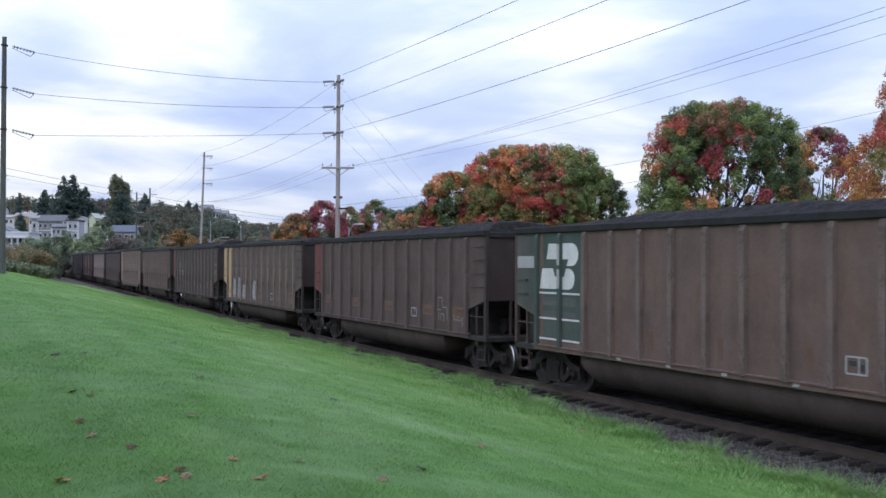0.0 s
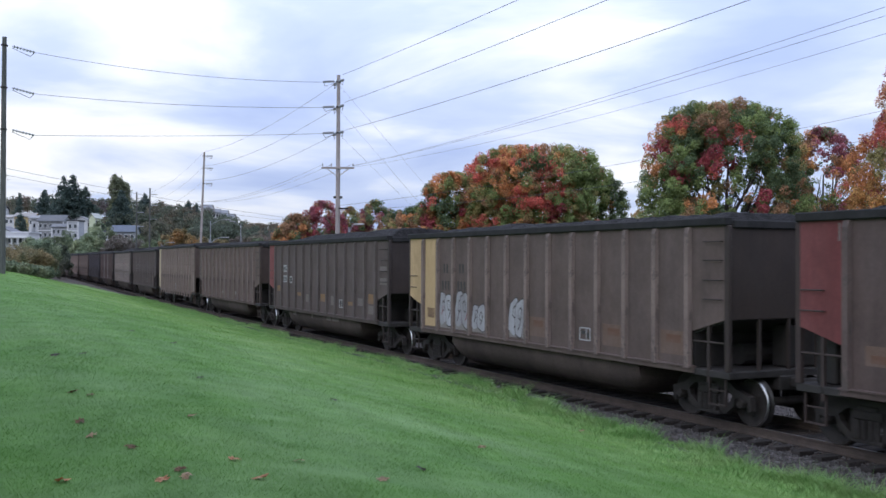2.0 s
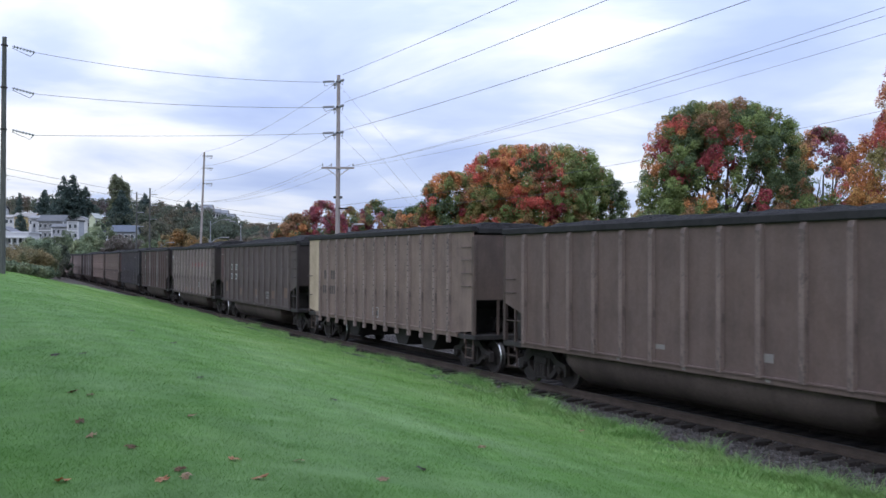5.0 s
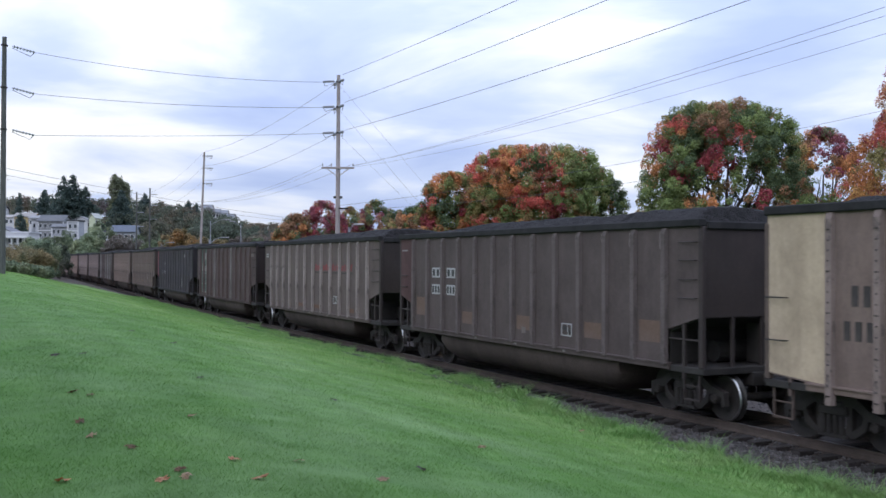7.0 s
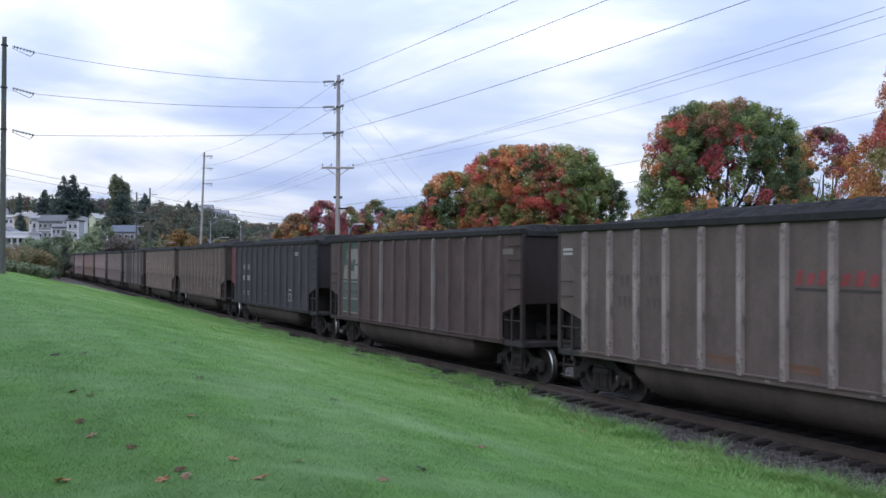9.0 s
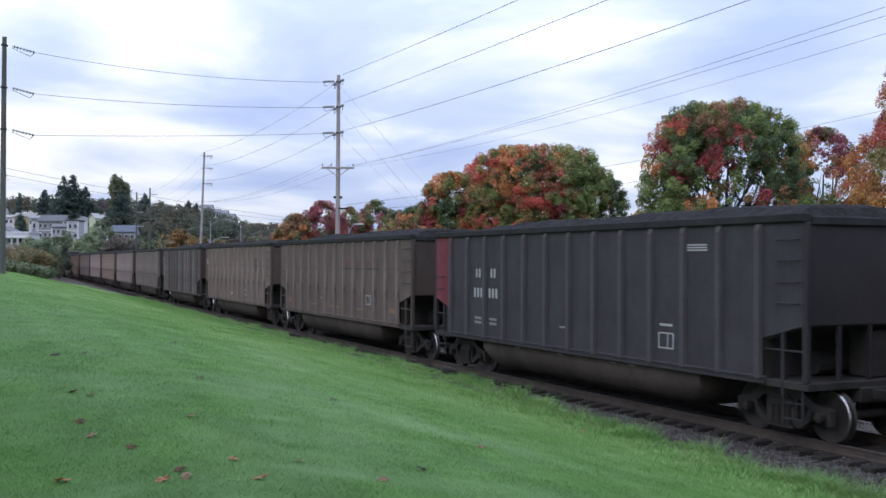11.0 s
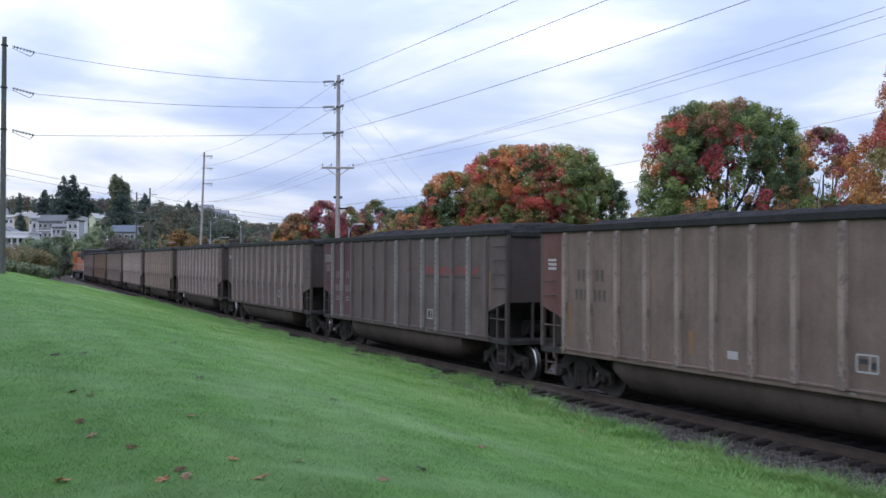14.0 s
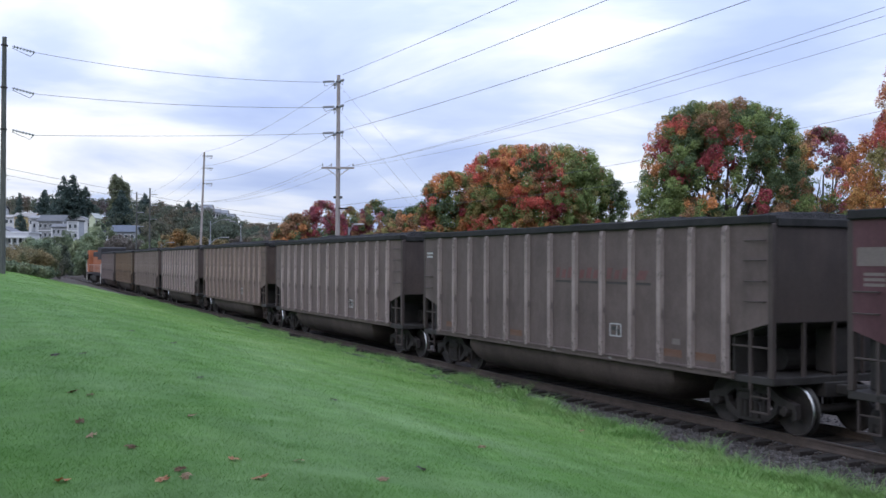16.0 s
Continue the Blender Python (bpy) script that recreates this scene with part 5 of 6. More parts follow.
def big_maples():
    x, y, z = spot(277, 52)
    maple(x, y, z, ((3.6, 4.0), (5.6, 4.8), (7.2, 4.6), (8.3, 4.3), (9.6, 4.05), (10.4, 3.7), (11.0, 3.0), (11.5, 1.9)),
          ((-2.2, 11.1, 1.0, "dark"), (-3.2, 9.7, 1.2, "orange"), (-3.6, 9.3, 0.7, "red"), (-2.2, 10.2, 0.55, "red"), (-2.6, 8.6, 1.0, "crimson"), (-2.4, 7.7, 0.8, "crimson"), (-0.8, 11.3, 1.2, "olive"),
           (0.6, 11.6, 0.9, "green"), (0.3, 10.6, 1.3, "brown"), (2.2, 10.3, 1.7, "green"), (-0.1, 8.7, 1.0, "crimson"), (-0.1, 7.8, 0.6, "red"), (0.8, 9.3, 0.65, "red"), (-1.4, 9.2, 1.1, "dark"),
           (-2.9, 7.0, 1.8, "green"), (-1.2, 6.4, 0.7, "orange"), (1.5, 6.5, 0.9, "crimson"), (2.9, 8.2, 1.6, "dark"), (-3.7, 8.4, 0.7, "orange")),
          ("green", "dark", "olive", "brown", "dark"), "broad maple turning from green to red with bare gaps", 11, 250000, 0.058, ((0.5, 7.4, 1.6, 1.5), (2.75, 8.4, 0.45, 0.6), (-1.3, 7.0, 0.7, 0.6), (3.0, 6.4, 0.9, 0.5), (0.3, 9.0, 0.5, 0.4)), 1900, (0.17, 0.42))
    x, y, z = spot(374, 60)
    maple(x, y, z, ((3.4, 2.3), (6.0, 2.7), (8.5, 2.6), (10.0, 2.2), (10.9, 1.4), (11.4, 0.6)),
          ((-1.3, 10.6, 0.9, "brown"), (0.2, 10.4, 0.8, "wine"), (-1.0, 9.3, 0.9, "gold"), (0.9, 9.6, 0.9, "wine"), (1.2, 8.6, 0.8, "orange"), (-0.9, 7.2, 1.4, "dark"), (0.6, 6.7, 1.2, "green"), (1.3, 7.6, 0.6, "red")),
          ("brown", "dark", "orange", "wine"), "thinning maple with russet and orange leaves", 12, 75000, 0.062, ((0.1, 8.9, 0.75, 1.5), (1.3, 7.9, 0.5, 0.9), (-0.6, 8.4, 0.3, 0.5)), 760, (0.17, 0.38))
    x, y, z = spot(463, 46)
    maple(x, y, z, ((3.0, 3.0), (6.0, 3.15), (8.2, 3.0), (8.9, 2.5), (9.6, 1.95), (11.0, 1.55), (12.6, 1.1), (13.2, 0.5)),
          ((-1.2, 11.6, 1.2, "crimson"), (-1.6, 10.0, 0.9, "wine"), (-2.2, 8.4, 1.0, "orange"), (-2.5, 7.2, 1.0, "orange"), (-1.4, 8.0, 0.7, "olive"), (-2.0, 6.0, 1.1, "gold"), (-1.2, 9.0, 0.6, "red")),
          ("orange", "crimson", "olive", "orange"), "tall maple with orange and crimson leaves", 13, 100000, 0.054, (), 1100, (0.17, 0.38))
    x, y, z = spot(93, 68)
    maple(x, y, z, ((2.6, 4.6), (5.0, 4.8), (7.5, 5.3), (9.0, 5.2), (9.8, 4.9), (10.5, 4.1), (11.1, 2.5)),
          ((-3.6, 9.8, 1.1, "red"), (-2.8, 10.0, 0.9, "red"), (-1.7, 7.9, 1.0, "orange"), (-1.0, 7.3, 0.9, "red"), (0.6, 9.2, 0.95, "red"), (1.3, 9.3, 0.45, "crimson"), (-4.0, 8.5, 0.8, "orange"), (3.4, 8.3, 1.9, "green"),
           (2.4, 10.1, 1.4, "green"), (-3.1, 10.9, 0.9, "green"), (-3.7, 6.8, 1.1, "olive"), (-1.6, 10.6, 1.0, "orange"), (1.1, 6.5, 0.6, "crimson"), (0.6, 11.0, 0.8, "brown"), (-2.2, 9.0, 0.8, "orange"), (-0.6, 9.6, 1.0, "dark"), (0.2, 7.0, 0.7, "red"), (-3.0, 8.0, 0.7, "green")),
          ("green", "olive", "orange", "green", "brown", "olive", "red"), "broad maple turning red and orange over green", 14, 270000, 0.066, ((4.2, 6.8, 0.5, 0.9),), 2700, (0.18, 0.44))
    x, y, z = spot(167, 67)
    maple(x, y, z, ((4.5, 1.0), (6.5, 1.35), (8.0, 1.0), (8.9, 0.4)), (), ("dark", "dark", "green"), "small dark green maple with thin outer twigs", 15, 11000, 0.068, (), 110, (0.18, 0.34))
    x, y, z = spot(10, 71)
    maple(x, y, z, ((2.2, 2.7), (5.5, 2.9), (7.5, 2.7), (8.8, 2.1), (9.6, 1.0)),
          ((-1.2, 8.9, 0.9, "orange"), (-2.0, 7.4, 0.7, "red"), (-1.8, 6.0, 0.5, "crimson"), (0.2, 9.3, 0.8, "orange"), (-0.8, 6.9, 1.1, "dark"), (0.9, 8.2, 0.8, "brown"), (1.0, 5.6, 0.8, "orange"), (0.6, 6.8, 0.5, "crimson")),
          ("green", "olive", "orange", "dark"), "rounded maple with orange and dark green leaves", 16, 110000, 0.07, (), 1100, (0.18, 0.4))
    for k, (b, d, w, top, base, words) in enumerate(((-146, 98, 2.4, 7.7, ("brown", "olive", "orange", "dark"), "small maple with russet leaves"), (-117, 100, 3.1, 9.1, ("wine", "brown", "crimson", "dark", "wine"), "small maple with crimson leaves"),
                                                     (-92, 104, 2.7, 8.7, ("olive", "dark", "brown"), "small maple with olive-brown leaves"), (-66, 100, 2.9, 9.2, ("wine", "brown", "dark", "olive"), "small maple with wine-red leaves"),
                                                     (-46, 96, 2.3, 8.0, ("olive", "brown", "dark"), "small maple with olive-brown leaves"), (-28, 88, 2.5, 7.9, ("brown", "green", "dark", "orange"), "small maple with russet and green leaves"))):
        x, y, z = spot(b, d)
        h = top - z
        maple(x, y, z, ((0.12 * h, 1.1 * w), (0.45 * h, 1.25 * w), (0.75 * h, 1.0 * w), (0.9 * h, 0.65 * w), (h, 0.25 * w)), (), base, words, 30 + k, 44000, 0.085, (), 420, (0.22, 0.48))


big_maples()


# ---- bushes and hillside ----
def bush(b, d, w, top, material, label, seed, leaves=3500, size=0.16, name="bush"):
    x, y, z = spot(b, d)
    rng = np.random.default_rng(seed)
    t = tagged(new(name), label, "bush", "shrubs")
    t.location = (x, y, z)
    h = top - z
    for k in range(6):
        a = k * 1.05
        bm = bmesh.new()
        rod(bm, (0.1 * math.cos(a), 0.1 * math.sin(a), -0.2), (math.cos(a) * w * 0.6, math.sin(a) * w * 0.6, h * 0.7), 0.06, 0.02, 5)
        part("stem", bm, M_BARK, t)
    c, r = crown_points(rng, 60, w, 0.05 * h, h, 0.7)
    out = c / (np.linalg.norm(c, axis=1)[:, None] + 0.01)
    ob = new("foliage", quads("foliage", leaf_shell(rng, c, r * 1.2, leaves, size, out), material, 3))
    ob.parent = t


for k, (px, d, w, top, mt, lab) in enumerate((
        (40, 128, 3.2, 5.3, M_RUSSET, "russet-brown roadside bush by the lawn"), (5, 120, 3.0, 4.9, M_RUSSET, "olive-brown roadside bush by the lawn"),
        (72, 140, 3.2, 6.5, M_GREEN2, "yellow-green roadside bush by the lawn"), (82, 132, 2.2, 5.8, M_GREEN, "dull green roadside bush by the lawn"),
        (105, 150, 2.2, 5.6, M_WOODS, "dark scrubby bush beside the railway"), (60, 112, 2.6, 4.6, M_RUSSET, "olive-brown roadside bush by the lawn"), (86, 165, 2.4, 6.6, M_GREEN, "dull green roadside bush by the lawn"),
        (25, 90, 2.4, 2.75, M_GREEN, "low dark green hedge by the lawn"), (60, 92, 2.0, 2.6, M_GREEN, "low dark green hedge by the lawn"), (-15, 86, 2.4, 2.9, M_GREEN, "low dark green hedge by the lawn"), (76, 120, 2.0, 3.0, M_GREEN, "low dark green hedge by the lawn"),
        (152, 215, 3.6, 9.2, M_GREEN2, "bright green rounded bush"), (178, 215, 3.2, 7.6, M_GREEN, "dull green bush behind the railway"),
        (205, 205, 3.6, 8.4, M_TWIG, "bare brown bush behind the railway"), (230, 208, 3.4, 8.6, M_TWIG, "bare brown bush behind the railway"),
        (270, 190, 2.8, 7.4, M_GREEN, "dull green bush behind the railway"), (300, 178, 2.8, 8.2, M_RUSSET, "rounded orange-brown bush by the road"), (326, 172, 3.2, 8.8, M_RUSSET2, "rounded orange-brown bush by the road"),
        (355, 168, 2.6, 7.4, M_RUSSET, "olive-brown bush behind the railway"), (390, 160, 2.6, 6.6, M_RUSSET, "olive-brown bush behind the railway"), (420, 175, 3.0, 7.4, M_TWIG, "bare brown bush behind the railway"), (455, 180, 3.2, 7.6, M_GREEN, "dull green bush behind the railway"), (485, 170, 3.0, 6.6, M_GREEN, "dull green bush behind the railway"), (120, 240, 4.0, 10.5, M_GREEN, "dull green bush behind the railway"),
        (166, 268, 4.2, 12.6, M_GREEN2, "green garden bush below the houses"), (190, 262, 4.0, 12.0, M_GREEN, "green garden bush below the houses"), (208, 258, 4.0, 10.6, M_TWIG, "bare brown bush below the houses"), (128, 258, 4.0, 9.6, M_GREEN, "green garden bush below the houses"), (92, 256, 4.2, 9.4, M_THICKET, "russet garden bush below the houses"), (60, 215, 3.6, 8.4, M_GREEN2, "green garden bush below the houses"), (245, 262, 4.2, 10.2, M_THICKET, "russet garden bush below the houses"), (152, 205, 3.6, 8.6, M_GREEN2, "bright green rounded bush behind railway"),
        (170, 318, 3.0, 15.6, M_GREEN, "green garden bush below the houses"), (120, 285, 3.0, 9.6, M_GREEN2, "green garden bush below the houses"))):
    bush((px - 784) / 1.7895, d, w, top, mt, lab, 60 + k, 11000 if d < 160 else 10000, 0.11 if d < 160 else 0.19)


def conifer(px, d, top, w, label, seed, material=None, leaves=13000):
    """A spire of ragged branches; with a material of its own, a columnar poplar whose branches point up."""
    x, y, z = spot((px - 784) / 1.7895, d)
    rng = np.random.default_rng(seed)
    h = top - z
    t = tagged(new("conifer" if material is None else "poplar"), label, "tree", "hillside trees")
    t.location = (x, y, z)
    bm = bmesh.new()
    rod(bm, (0, 0, -0.5), (0, 0, h * 0.97), 0.3, 0.04, 8)
    part("trunk", bm, M_BARK, t)
    n = 260
    q = rng.uniform(0.0, 1.0, n) ** 0.9
    lim = np.interp(q, (0, 0.3, 0.6, 0.85, 1), (1.0, 0.95, 0.68, 0.3, 0.03)) if material is None else np.interp(q, (0, 0.25, 0.7, 0.9, 1), (0.75, 1.0, 0.8, 0.4, 0.06))
    a = rng.uniform(0, 6.283, n)
    reach = (1.75 if material is None else 1.35) * w * lim * rng.uniform(0.7, 1.15, n)
    k = rng.choice(n, leaves, p=(reach + 0.1) / (reach + 0.1).sum())
    r = rng.uniform(0.02, 1.0, leaves) ** 0.6
    jit = rng.normal(size=(leaves, 3)) * (0.12 + 0.2 * r)[:, None]
    slope = -0.28 if material is None else 1.5
    c = np.stack((np.cos(a[k]) * r * reach[k], np.sin(a[k]) * r * reach[k], np.minimum(h * (0.03 + 0.96 * q[k]) + slope * r * reach[k], h)), axis=1) + jit
    e = rng.normal(size=(leaves, 3))
    e /= np.linalg.norm(e, axis=1)[:, None]
    f = np.cross(e, rng.normal(size=(leaves, 3)))
    f /= np.linalg.norm(f, axis=1)[:, None]
    s = (0.38 * rng.uniform(0.5, 1.3, leaves))[:, None]
    v = np.stack((c - e * s, c + f * s * 0.5, c + e * s, c - f * s * 0.5), axis=1).reshape(-1, 3)
    ob = new("crown", quads("crown", v, material or M_CONIFER))
    ob.parent = t


conifer(112, 340, 31.6, 4.4, "tall dark conifer on the hillside", 1)
conifer(128, 344, 32.4, 3.6, "tall dark conifer on the hillside", 2)
conifer(149, 345, 28.6, 4.0, "dark conifer on the hillside", 3)
conifer(78, 360, 28.2, 3.4, "dark conifer on the hillside", 4)
conifer(36, 300, 17.2, 3.0, "dark green conifer beside a house", 5, leaves=7000)
conifer(34, 380, 28.4, 1.6, "thin dark conifer on the hillside", 6, leaves=4000)
conifer(202, 350, 32.8, 1.7, "tall columnar poplar with thinning leaves", 7, M_POPLAR, 7000)
conifer(212, 352, 31.8, 1.6, "tall columnar poplar with thinning leaves", 8, M_POPLAR, 7000)
conifer(221, 354, 30.2, 1.6, "tall columnar poplar with thinning leaves", 12, M_POPLAR, 6000)
conifer(214, 346, 27.0, 3.2, "broad dark conifer on the hillside", 13)
conifer(256, 400, 29.5, 2.2, "dark conifer on the hillside", 9, leaves=6000)
conifer(333, 440, 29.2, 2.0, "dark conifer on the hillside", 10, leaves=5000)
conifer(346, 440, 28.2, 1.8, "dark conifer on the hillside", 11, leaves=5000)


def woods():
    rng = np.random.default_rng(5)
    cs, rs = [], []
    k = 0
    while k < 520:
        px, d = rng.uniform(-40, 700), rng.uniform(315, 520)
        x, y, z = spot((px - 784) / 1.7895, d)
        if d < 350 and 20 < px < 190:
            continue
        w, h = rng.uniform(2.5, 4.5), rng.uniform(5, 8.5)
        if px > 420:
            h *= 0.75
        for q in range(7):
            a = rng.uniform(0, 6.28)
            t = rng.uniform(0.25, 0.95)
            cs.append((x + math.cos(a) * w * 0.55 * (1.1 - t * 0.6), y + math.sin(a) * w * 0.55, z + h * t))
            rs.append(w * rng.uniform(0.3, 0.5))
        k += 1
    v = leaf_faces(rng, np.array(cs), np.array(rs), 300000, 0.34)
    tagged(new("hillside_woods", quads("hillside_woods", v, M_WOODS, 3)), "dark mixed autumn woodland covering the hillside", "woods", kind="stuff")


woods()


def thicket():
    rng = np.random.default_rng(9)
    cs, rs = [], []
    for k in range(150):
        px, d = rng.uniform(-30, 560), rng.uniform(225, 300)
        x, y, z = spot((px - 784) / 1.7895, d)
        w, h = rng.uniform(1.6, 3.2), rng.uniform(2.0, 4.2)
        if px < 200 and d < 250:
            h *= 0.7
        for q in range(6):
            a, t = rng.uniform(0, 6.28), rng.uniform(0.2, 0.9)
            cs.append((x + math.cos(a) * w * 0.5, y + math.sin(a) * w * 0.5, z + h * t))
            rs.append(w * rng.uniform(0.35, 0.55))
    v = leaf_faces(rng, np.array(cs), np.array(rs), 60000, 0.26)
    tagged(new("garden_thicket", quads("garden_thicket", v, M_THICKET, 3)), "green and russet shrubs between the hillside houses", "woods", kind="stuff")


thicket()


def house(px, d, w, dep, top, eave, wall_c, roof_c, label, rows=2, cols=4, ridge=True, turn=0.0, base=None, bands=0, porch=0.0):
    """House with gable roof; eave and top are heights above the sea of the railway."""
    x, y, z = spot((px - 784) / 1.7895, d)
    z = z if base is None else base
    h = tagged(new("house"), label, "house", "hillside houses")
    h.matrix_basis = pose(x, y, z, 0, 0, turn)
    wm = surface("house_wall", tuple(c * 0.9 for c in wall_c), wall_c, 1, 12, 0.85, bump=0.2, stretch=(1, 1, 4))
    rm = surface("house_roof", tuple(c * 0.8 for c in roof_c), roof_c, 1, 6, 0.9)
    e, t = eave - z, top - z
    bm = bmesh.new()
    box(bm, -w / 2, w / 2, -dep / 2, dep / 2, -2.0, e)
    if ridge:
        prism_pts = [(-dep / 2, e), (dep / 2, e), (0, t - 0.15)]
        vs = [[bm.verts.new((sx * w / 2, py, pz)) for py, pz in prism_pts] for sx in (-1, 1)]
        bm.faces.new(vs[0]), bm.faces.new(vs[1][::-1])
    part("wall", bm, wm, h)
    bm = bmesh.new()
    if ridge:
        for s in (-1, 1):
            a = [(-w / 2 - 0.4, s * (dep / 2 + 0.4), e - 0.25), (w / 2 + 0.4, s * (dep / 2 + 0.4), e - 0.25), (w / 2 + 0.4, 0, t), (-w / 2 - 0.4, 0, t)]
            lo = [bm.verts.new(p) for p in a]
            hi = [bm.verts.new((p[0], p[1], p[2] + 0.2)) for p in a]
            bm.faces.new(lo), bm.faces.new(hi[::-1])
            for i in range(4):
                bm.faces.new((lo[i], lo[(i + 1) % 4], hi[(i + 1) % 4], hi[i]))
        bmesh.ops.recalc_face_normals(bm, faces=bm.faces[:])
    else:
        box(bm, -w / 2 - 0.3, w / 2 + 0.3, -dep / 2 - 0.3, dep / 2 + 0.3, e, e + 0.35, 0.05)
    part("roof", bm, rm, h)
    for r in range(rows):
        for c in range(cols):
            cx = -w / 2 + w * (c + 0.5) / cols
            cz = e - 1.5 - r * 2.7
            ww = min(1.05, w / cols * 0.5)
            bm = bmesh.new()
            box(bm, cx - ww / 2 - 0.12, cx + ww / 2 + 0.12, -dep / 2 - 0.06, -dep / 2 + 0.02, cz - 0.65, cz + 0.65, 0.02)
            win = part("window", bm, M_TRIM, h)
            bm = bmesh.new()
            box(bm, cx - ww / 2, cx + ww / 2, -dep / 2 - 0.08, -dep / 2 - 0.061, cz - 0.55, cz + 0.55)
            part("pane", bm, M_PANE, win)
    for k in range(bands):
        bm = bmesh.new()
        bz = e - 0.15 - k * 2.7
        box(bm, -w / 2 - 0.06, w / 2 + 0.06, -dep / 2 - 0.1, -dep / 2, bz - 0.14, bz + 0.14, 0.02)
        part("trim_board", bm, M_TRIM, h)
    if bands:
        for sx in (-1, 1):
            bm = bmesh.new()
            box(bm, sx * w / 2 - 0.16, sx * w / 2 + 0.16, -dep / 2 - 0.12, -dep / 2 + 0.1, 0.0, e, 0.02)
            part("corner_board", bm, M_TRIM, h)
    if porch:
        bm = bmesh.new()
        box(bm, -w / 2 - 0.5, w / 2 + 0.5, -dep / 2 - 2.4, -dep / 2, porch - 0.2, porch + 0.12, 0.03)
        part("porch_roof", bm, M_TRIM, h)
        n = max(3, round(w / 1.5))
        for k in range(n + 1):
            bm = bmesh.new()
            x0 = -w / 2 + w * k / n
            box(bm, x0 - 0.11, x0 + 0.11, -dep / 2 - 2.3, -dep / 2 - 2.1, -0.5, porch - 0.2, 0.02)
            part("porch_column", bm, M_TRIM, h)
        bm = bmesh.new()
        for k in range(2):
            box(bm, -w / 2, w / 2, -dep / 2 - 2.26, -dep / 2 - 2.16, 0.35 + 0.55 * k, 0.45 + 0.55 * k)
        part("porch_rail", bm, M_TRIM, h)
    return h


WHITE_W, GREY_W = (0.66, 0.66, 0.67), (0.27, 0.275, 0.28)
SLATE = (0.085, 0.088, 0.095)
house(97, 302, 7.4, 7, 16.4, 14.7, GREY_W, (0.15, 0.155, 0.165), "grey three-storey hillside house with white trim", 3, 5, bands=3)
house(113, 297, 5.4, 5, 13.6, 12.9, (0.36, 0.37, 0.39), (0.19, 0.195, 0.205), "grey front wing of a hillside house", 2, 4, bands=2)
house(134, 294, 3.0, 5, 14.9, 14.4, (0.42, 0.43, 0.45), SLATE, "grey flat-roofed hillside tower house", 3, 2, False, bands=3)
house(73, 306, 3.4, 5, 15.9, 15.0, WHITE_W, (0.3, 0.3, 0.32), "white flat-roofed wing of a hillside house", 2, 3, False, bands=2)
house(48, 332, 6.4, 6, 18.4, 17.3, (0.5, 0.38, 0.17), (0.34, 0.32, 0.3), "yellow hillside house under the trees", 2, 3, bands=1)
house(22, 347, 5.6, 6, 18.4, 17.7, WHITE_W, (0.42, 0.4, 0.38), "white hillside house with pale roof", 2, 4, bands=1)
house(66, 328, 3.0, 6, 17.4, 16.7, WHITE_W, (0.3, 0.3, 0.31), "small white hillside house", 1, 3)
house(146, 340, 2.6, 5, 17.7, 16.6, WHITE_W, (0.35, 0.35, 0.36), "small white gabled house", 1, 2, True, 80)
house(168, 338, 2.8, 2.6, 18.6, 17.2, (0.62, 0.66, 0.46), (0.5, 0.52, 0.48), "pale green gabled house", 1, 2, True, 64)
house(222, 290, 6.6, 8, 13.0, 11.3, (0.3, 0.31, 0.33), (0.13, 0.15, 0.19), "long low house with blue-grey roof", 1, 4, turn=8)
house(186, 285, 2.6, 4, 11.2, 10.5, WHITE_W, SLATE, "small white shed house", 1, 2)
house(32, 222, 7.0, 6, 9.4, 8.9, WHITE_W, (0.62, 0.62, 0.63), "white flat-roofed building with porch columns", 2, 6, False, porch=7.7)
house(8, 230, 3.6, 6, 10.6, 9.4, WHITE_W, (0.2, 0.2, 0.22), "white building with gabled roof", 1, 2, True, 80)
house(4, 350, 2.6, 4, 21.6, 20.4, WHITE_W, SLATE, "white hillside house at the top", 1, 1)
house(76, 378, 3.6, 4, 25.4, 24.4, (0.3, 0.29, 0.27), (0.3, 0.28, 0.26), "small brown-roofed house among the trees", 1, 2)
for px, top, w in ((366, 26.6, 4.2), (381, 24.8, 3.8), (395, 24.3, 3.4), (405, 22.8, 4.6), (388, 21.8, 3.4)):
    house(px, 426, w, 5, top, top - 1.3, WHITE_W, (0.26, 0.27, 0.29), "far white house on the hilltop", 2, 3, base=top - 6)


# ---- grass, stones and fallen leaves ----
def ground_arr(us, ms):
    return np.array([place(u, m, ground_z(u, m)) for u, m in zip(us, ms)])


def blades(name, pts, rng, h, w, material, label, lean=0.5):
    n = len(pts)
    a = rng.uniform(0, 6.283, n)
    side = np.stack((np.cos(a), np.sin(a), np.zeros(n)), axis=1) * (w * rng.uniform(0.6, 1.2, n))[:, None]
    b = rng.uniform(0, 6.283, n)
    hh = h * rng.uniform(0.5, 1.25, n)
    tip = pts + np.stack((np.cos(b) * hh * lean, np.sin(b) * hh * lean, hh), axis=1) * rng.uniform(0.7, 1.1, n)[:, None]
    base = pts - np.array((0, 0, 0.01))
    v = np.stack((base - side, base + side, tip), axis=1).reshape(-1, 3)
    tagged(new(name, quads(name, v, material, 3)), label, "grass", kind="stuff")


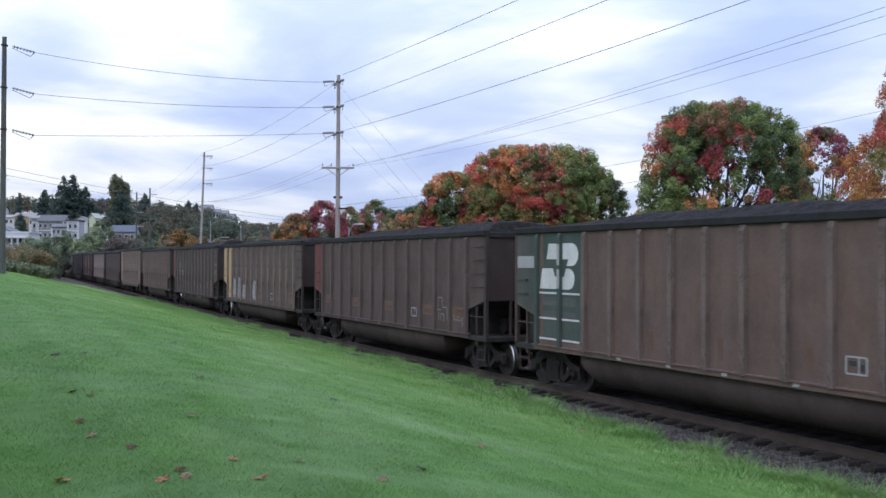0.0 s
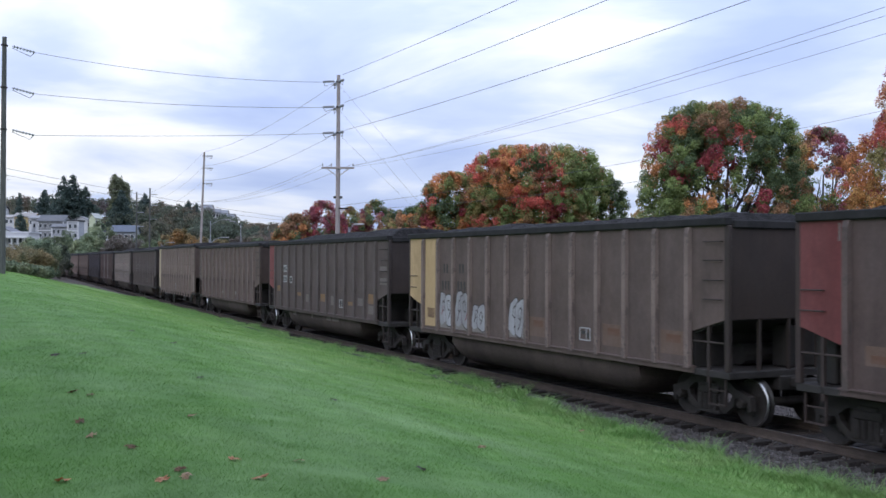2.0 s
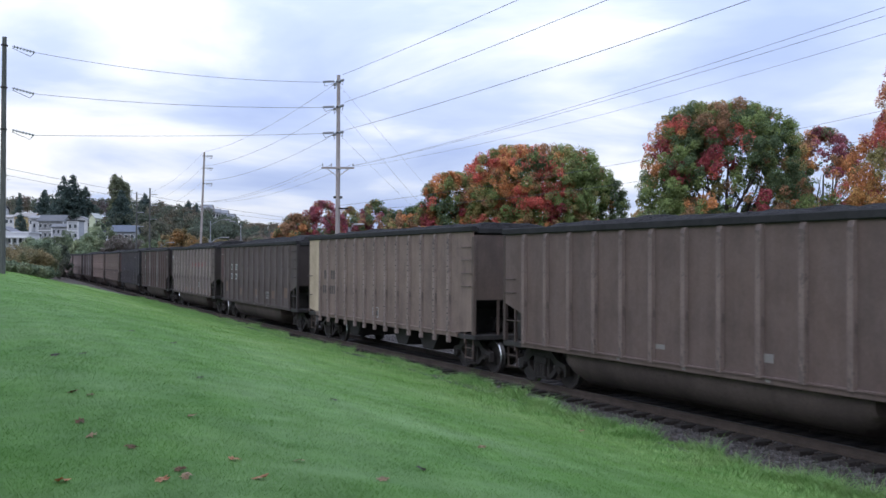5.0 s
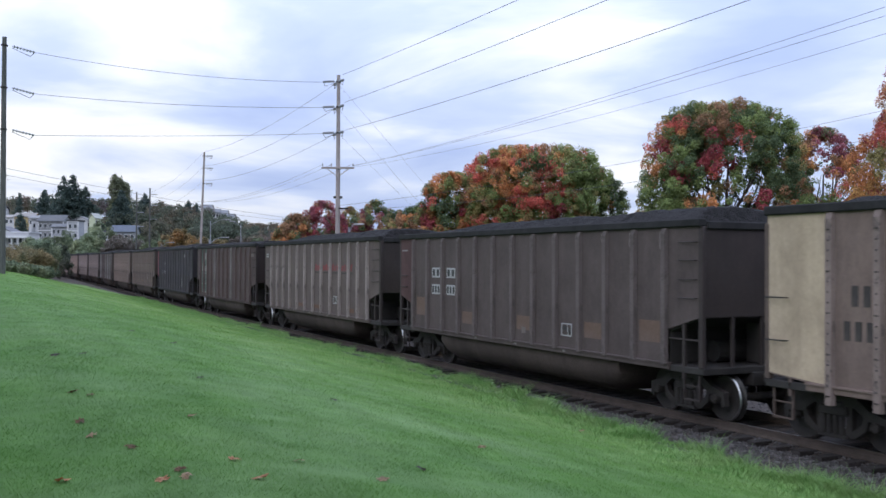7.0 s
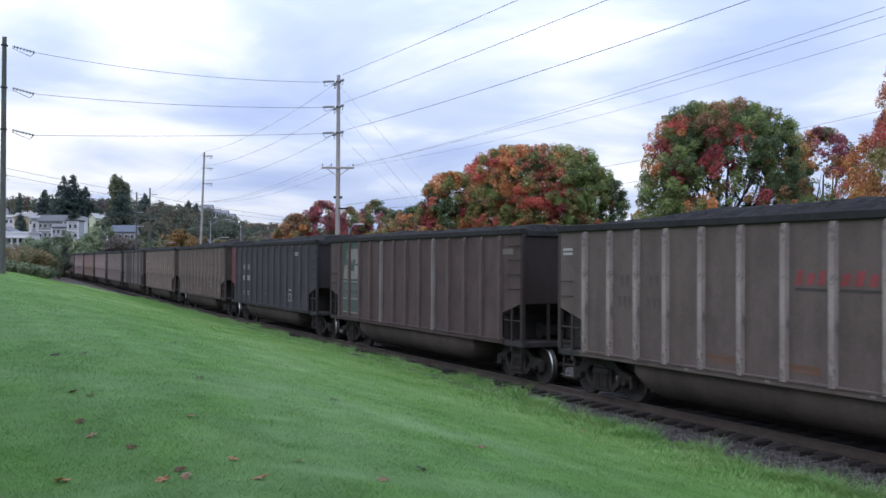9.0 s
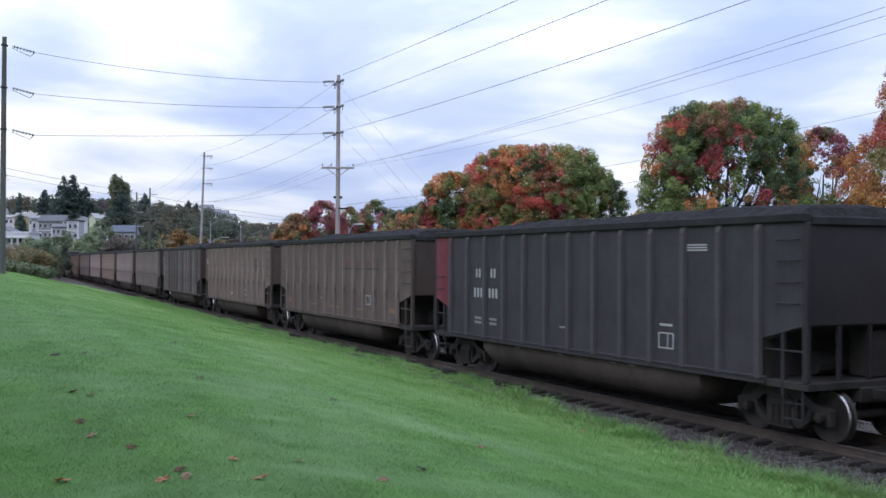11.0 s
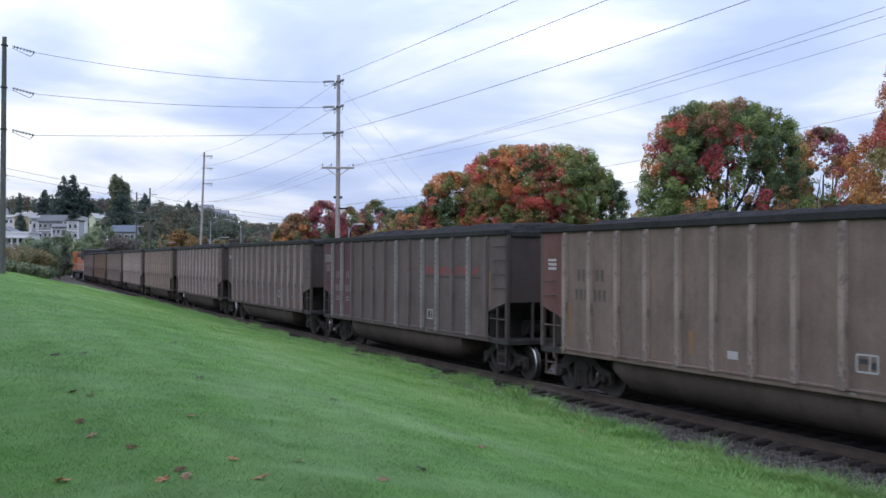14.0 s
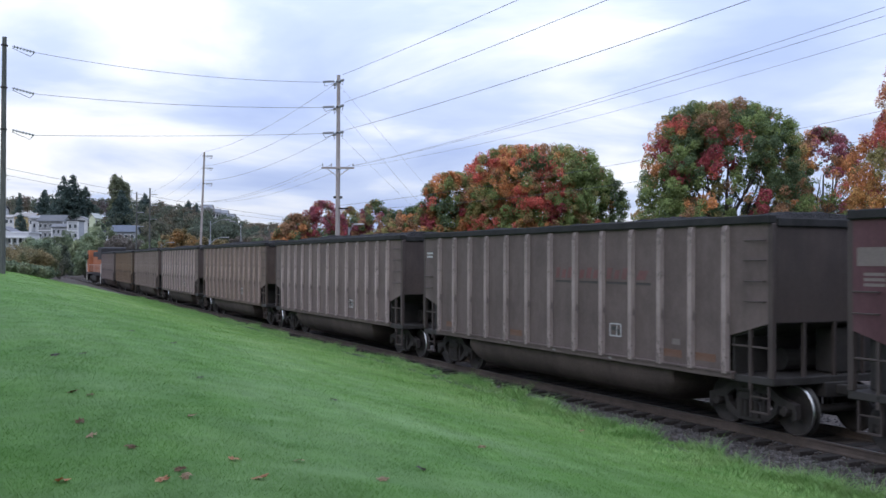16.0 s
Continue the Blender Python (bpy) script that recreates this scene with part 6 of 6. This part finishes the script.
def lawn_grass():
    rng = np.random.default_rng(21)
    n = 430000
    d = np.exp(rng.uniform(math.log(5.6), math.log(75), n))
    b = rng.uniform(-0.5, 0.5, n)
    x, y = b * d, d
    u = -math.sin(TH) * x + math.cos(TH) * y
    m = math.cos(TH) * x + math.sin(TH) * y - OFF
    keep = (m < -2.3) & (m > -40)
    u, m, d = u[keep], m[keep], d[keep]
    pts = ground_arr(u, m)
    k = d / 7.0
    tuft = np.array([noise.noise((p[0] * 2.6, p[1] * 2.6, 1.0)) + 0.6 * noise.noise((p[0] * 0.9, p[1] * 0.9, 4.0)) for p in pts])
    blades("lawn_blades", pts, rng, (0.02 + 0.0028 * k) * np.clip(1 + 0.6 * tuft, 0.4, 1.9), 0.003 * k ** 0.8, M_BLADE, "short mown wet green grass", 1.2)
    n = 170000
    u = 5 + 80 * rng.uniform(0, 1, n) ** 1.7
    off = np.abs(rng.normal(0, 1.0, n)) ** 1.3
    m = -2.06 - 0.62 * (1 - np.clip((u - 17) / 7, 0, 1)) - off + 0.2 * np.sin(u * 0.9) + 0.16 * np.sin(u * 2.3) + 0.1 * np.sin(u * 5.1)
    clump = np.array([0.2 + 1.9 * max(0.0, noise.noise((a * 1.3, c * 1.9, 3.0)) + 0.25) for a, c in zip(u, m)])
    blades("verge_grass", ground_arr(u, m), rng, 0.04 + 0.22 * np.clip(1.35 - u / 60, 0.4, 1.0) * clump * np.exp(-off * 1.3), 0.0042 + 0.00014 * u, M_TALL, "long unmown grass at the lawn's edge", 1.1)
    n = 220
    u = 7 + 60 * rng.uniform(0, 1, n) ** 1.5
    m = -2.4 - 0.5 * (1 - np.clip((u - 17) / 7, 0, 1)) + rng.normal(0, 0.2, n)
    blades("seed_stalks", ground_arr(u, m), rng, 0.34, 0.006, M_STALK, "dry pale seed stalks along the verge", 0.35)


lawn_grass()


def ballast():
    rng = np.random.default_rng(8)
    tmpl = np.array(((1, 0, 0), (-1, 0, 0), (0, 1, 0), (0, -1, 0), (0, 0, 0.8), (0, 0, -0.8)))
    tri = np.array(((0, 2, 4), (2, 1, 4), (1, 3, 4), (3, 0, 4), (2, 0, 5), (1, 2, 5), (3, 1, 5), (0, 3, 5)))
    n1, n2 = 34000, 6000
    u = np.concatenate((6 + 45 * rng.uniform(0, 1, n1) ** 1.5, 8 + 40 * rng.uniform(0, 1, n2)))
    m = np.concatenate((rng.uniform(-3.0, -0.85, n1), rng.uniform(0.6, 4.5, n2)))
    pts = ground_arr(u, m)
    n = len(pts)
    s = rng.uniform(0.016, 0.036, n)
    q = tmpl[None] * (1 + rng.uniform(-0.35, 0.35, (n, 6, 3))) + rng.uniform(-0.25, 0.25, (n, 6, 3))
    a = rng.uniform(0, 6.283, n)
    rot = np.stack((np.stack((np.cos(a), -np.sin(a), 0 * a), 1), np.stack((np.sin(a), np.cos(a), 0 * a), 1), np.stack((0 * a, 0 * a, 1 + 0 * a), 1)), 1)
    v = np.einsum("nij,nkj->nki", rot, q) * s[:, None, None] + pts[:, None, :] + np.array((0, 0, 0.01))
    f = tri[None] + 6 * np.arange(n)[:, None, None]
    me = bpy.data.meshes.new("ballast_stones")
    me.from_pydata(v.reshape(-1, 3).tolist(), [], f.reshape(-1, 3).tolist())
    me.materials.append(M_STONE)
    tagged(new("ballast_stones", me), "grey crushed stone beside the sleepers", "ballast", kind="stuff")


ballast()


def fallen_leaf(x, y, s, seed, material, label):
    rng = random.Random(seed)
    bm = bmesh.new()
    c = bm.verts.new((0, 0, 0.02 * s / 0.06))
    ring = []
    for k in range(14):
        a = k * 2 * math.pi / 14
        r = s * (1.0 if k % 2 == 0 else 0.62) * rng.uniform(0.8, 1.15)
        ring.append(bm.verts.new((r * math.cos(a), r * 0.8 * math.sin(a), s * rng.uniform(0.05, 0.4))))
    for k in range(14):
        bm.faces.new((c, ring[k], ring[(k + 1) % 14]))
    bmesh.ops.solidify(bm, geom=bm.faces[:], thickness=0.002)
    ob = part("fallen_leaf", bm, material, None, label)
    tagged(ob, "", "leaf", "fallen leaves on the lawn")
    ob.matrix_basis = pose(x, y, gz(x, y) + 0.004, rng.uniform(-15, 15), rng.uniform(-15, 15), rng.uniform(0, 360))


LEAVES = ((-4.09, 11.2, 0), (-3.82, 11.0, 0), (-3.3, 9.24, 0), (-2.95, 8.52, 1), (-2.48, 8.06, 0), (-2.49, 10.08, 1), (-1.61, 7.84, 2), (-1.91, 6.92, 2), (-1.87, 7.24, 0), (-1.77, 7.02, 1), (-2.58, 6.88, 2),
          (-1.29, 7.18, 2), (-0.19, 8.86, 3), (-0.46, 7.88, 1), (0.46, 11.75, 1), (2.6, 18.86, 1), (-7.08, 23.0, 3), (-5.6, 21.1, 3), (-5.7, 14.9, 3), (-5.47, 15.4, 3), (-3.36, 14.06, 3), (-1.16, 8.2, 1), (-1.55, 14.4, 3))
LEAF_MATS = [surface("fallen_leaf_brown", (0.10, 0.055, 0.03), (0.2, 0.11, 0.06), 30, 90, 0.7), surface("fallen_leaf_tan", (0.26, 0.17, 0.10), (0.38, 0.26, 0.16), 30, 90, 0.7),
             surface("fallen_leaf_orange", (0.42, 0.17, 0.09), (0.55, 0.3, 0.17), 30, 90, 0.7), surface("fallen_leaf_dark", (0.028, 0.018, 0.016), (0.05, 0.03, 0.026), 30, 90, 0.6)]
LEAF_WORDS = ("brown curled fallen leaf on wet grass", "tan curled fallen leaf on wet grass", "orange curled fallen leaf on wet grass", "dark curled fallen leaf on wet grass")
for k, (x, y, kind) in enumerate(LEAVES):
    fallen_leaf(x, y, 0.068 if y < 13 else 0.085, k, LEAF_MATS[kind], LEAF_WORDS[kind])


def motions():
    c0, speed, slow = -88.82, 13.005, -0.0016
    times = [0.5 * k for k in range(33)]

    def front(i, t):
        return c0 + 16.447 * i + (0.1 if i == 0 else 0.0) - speed * (t - 8) - slow * (t - 8) ** 2 / 2

    def car_pose(s, half):
        a, b = place(s - half, 0), place(s + half, 0)
        c = (a + b) / 2
        d = a - b
        return pose(c.x, c.y, 0, 0, 0, math.degrees(math.atan2(d.y, d.x)))

    for i, car in enumerate(TRAIN):
        walk(car, [(t, car_pose(front(i, t), 6.28)) for t in times])
    walk(LOCO, [(t, car_pose(front(20, t) + 2.9, 7.0)) for t in times])
    for w, x in TURNING:
        walk(w, [(k / 30, pose(x, 0, 0.457, 0, math.degrees((speed * k / 30) / 0.457), 0)) for k in range(481)])


motions()
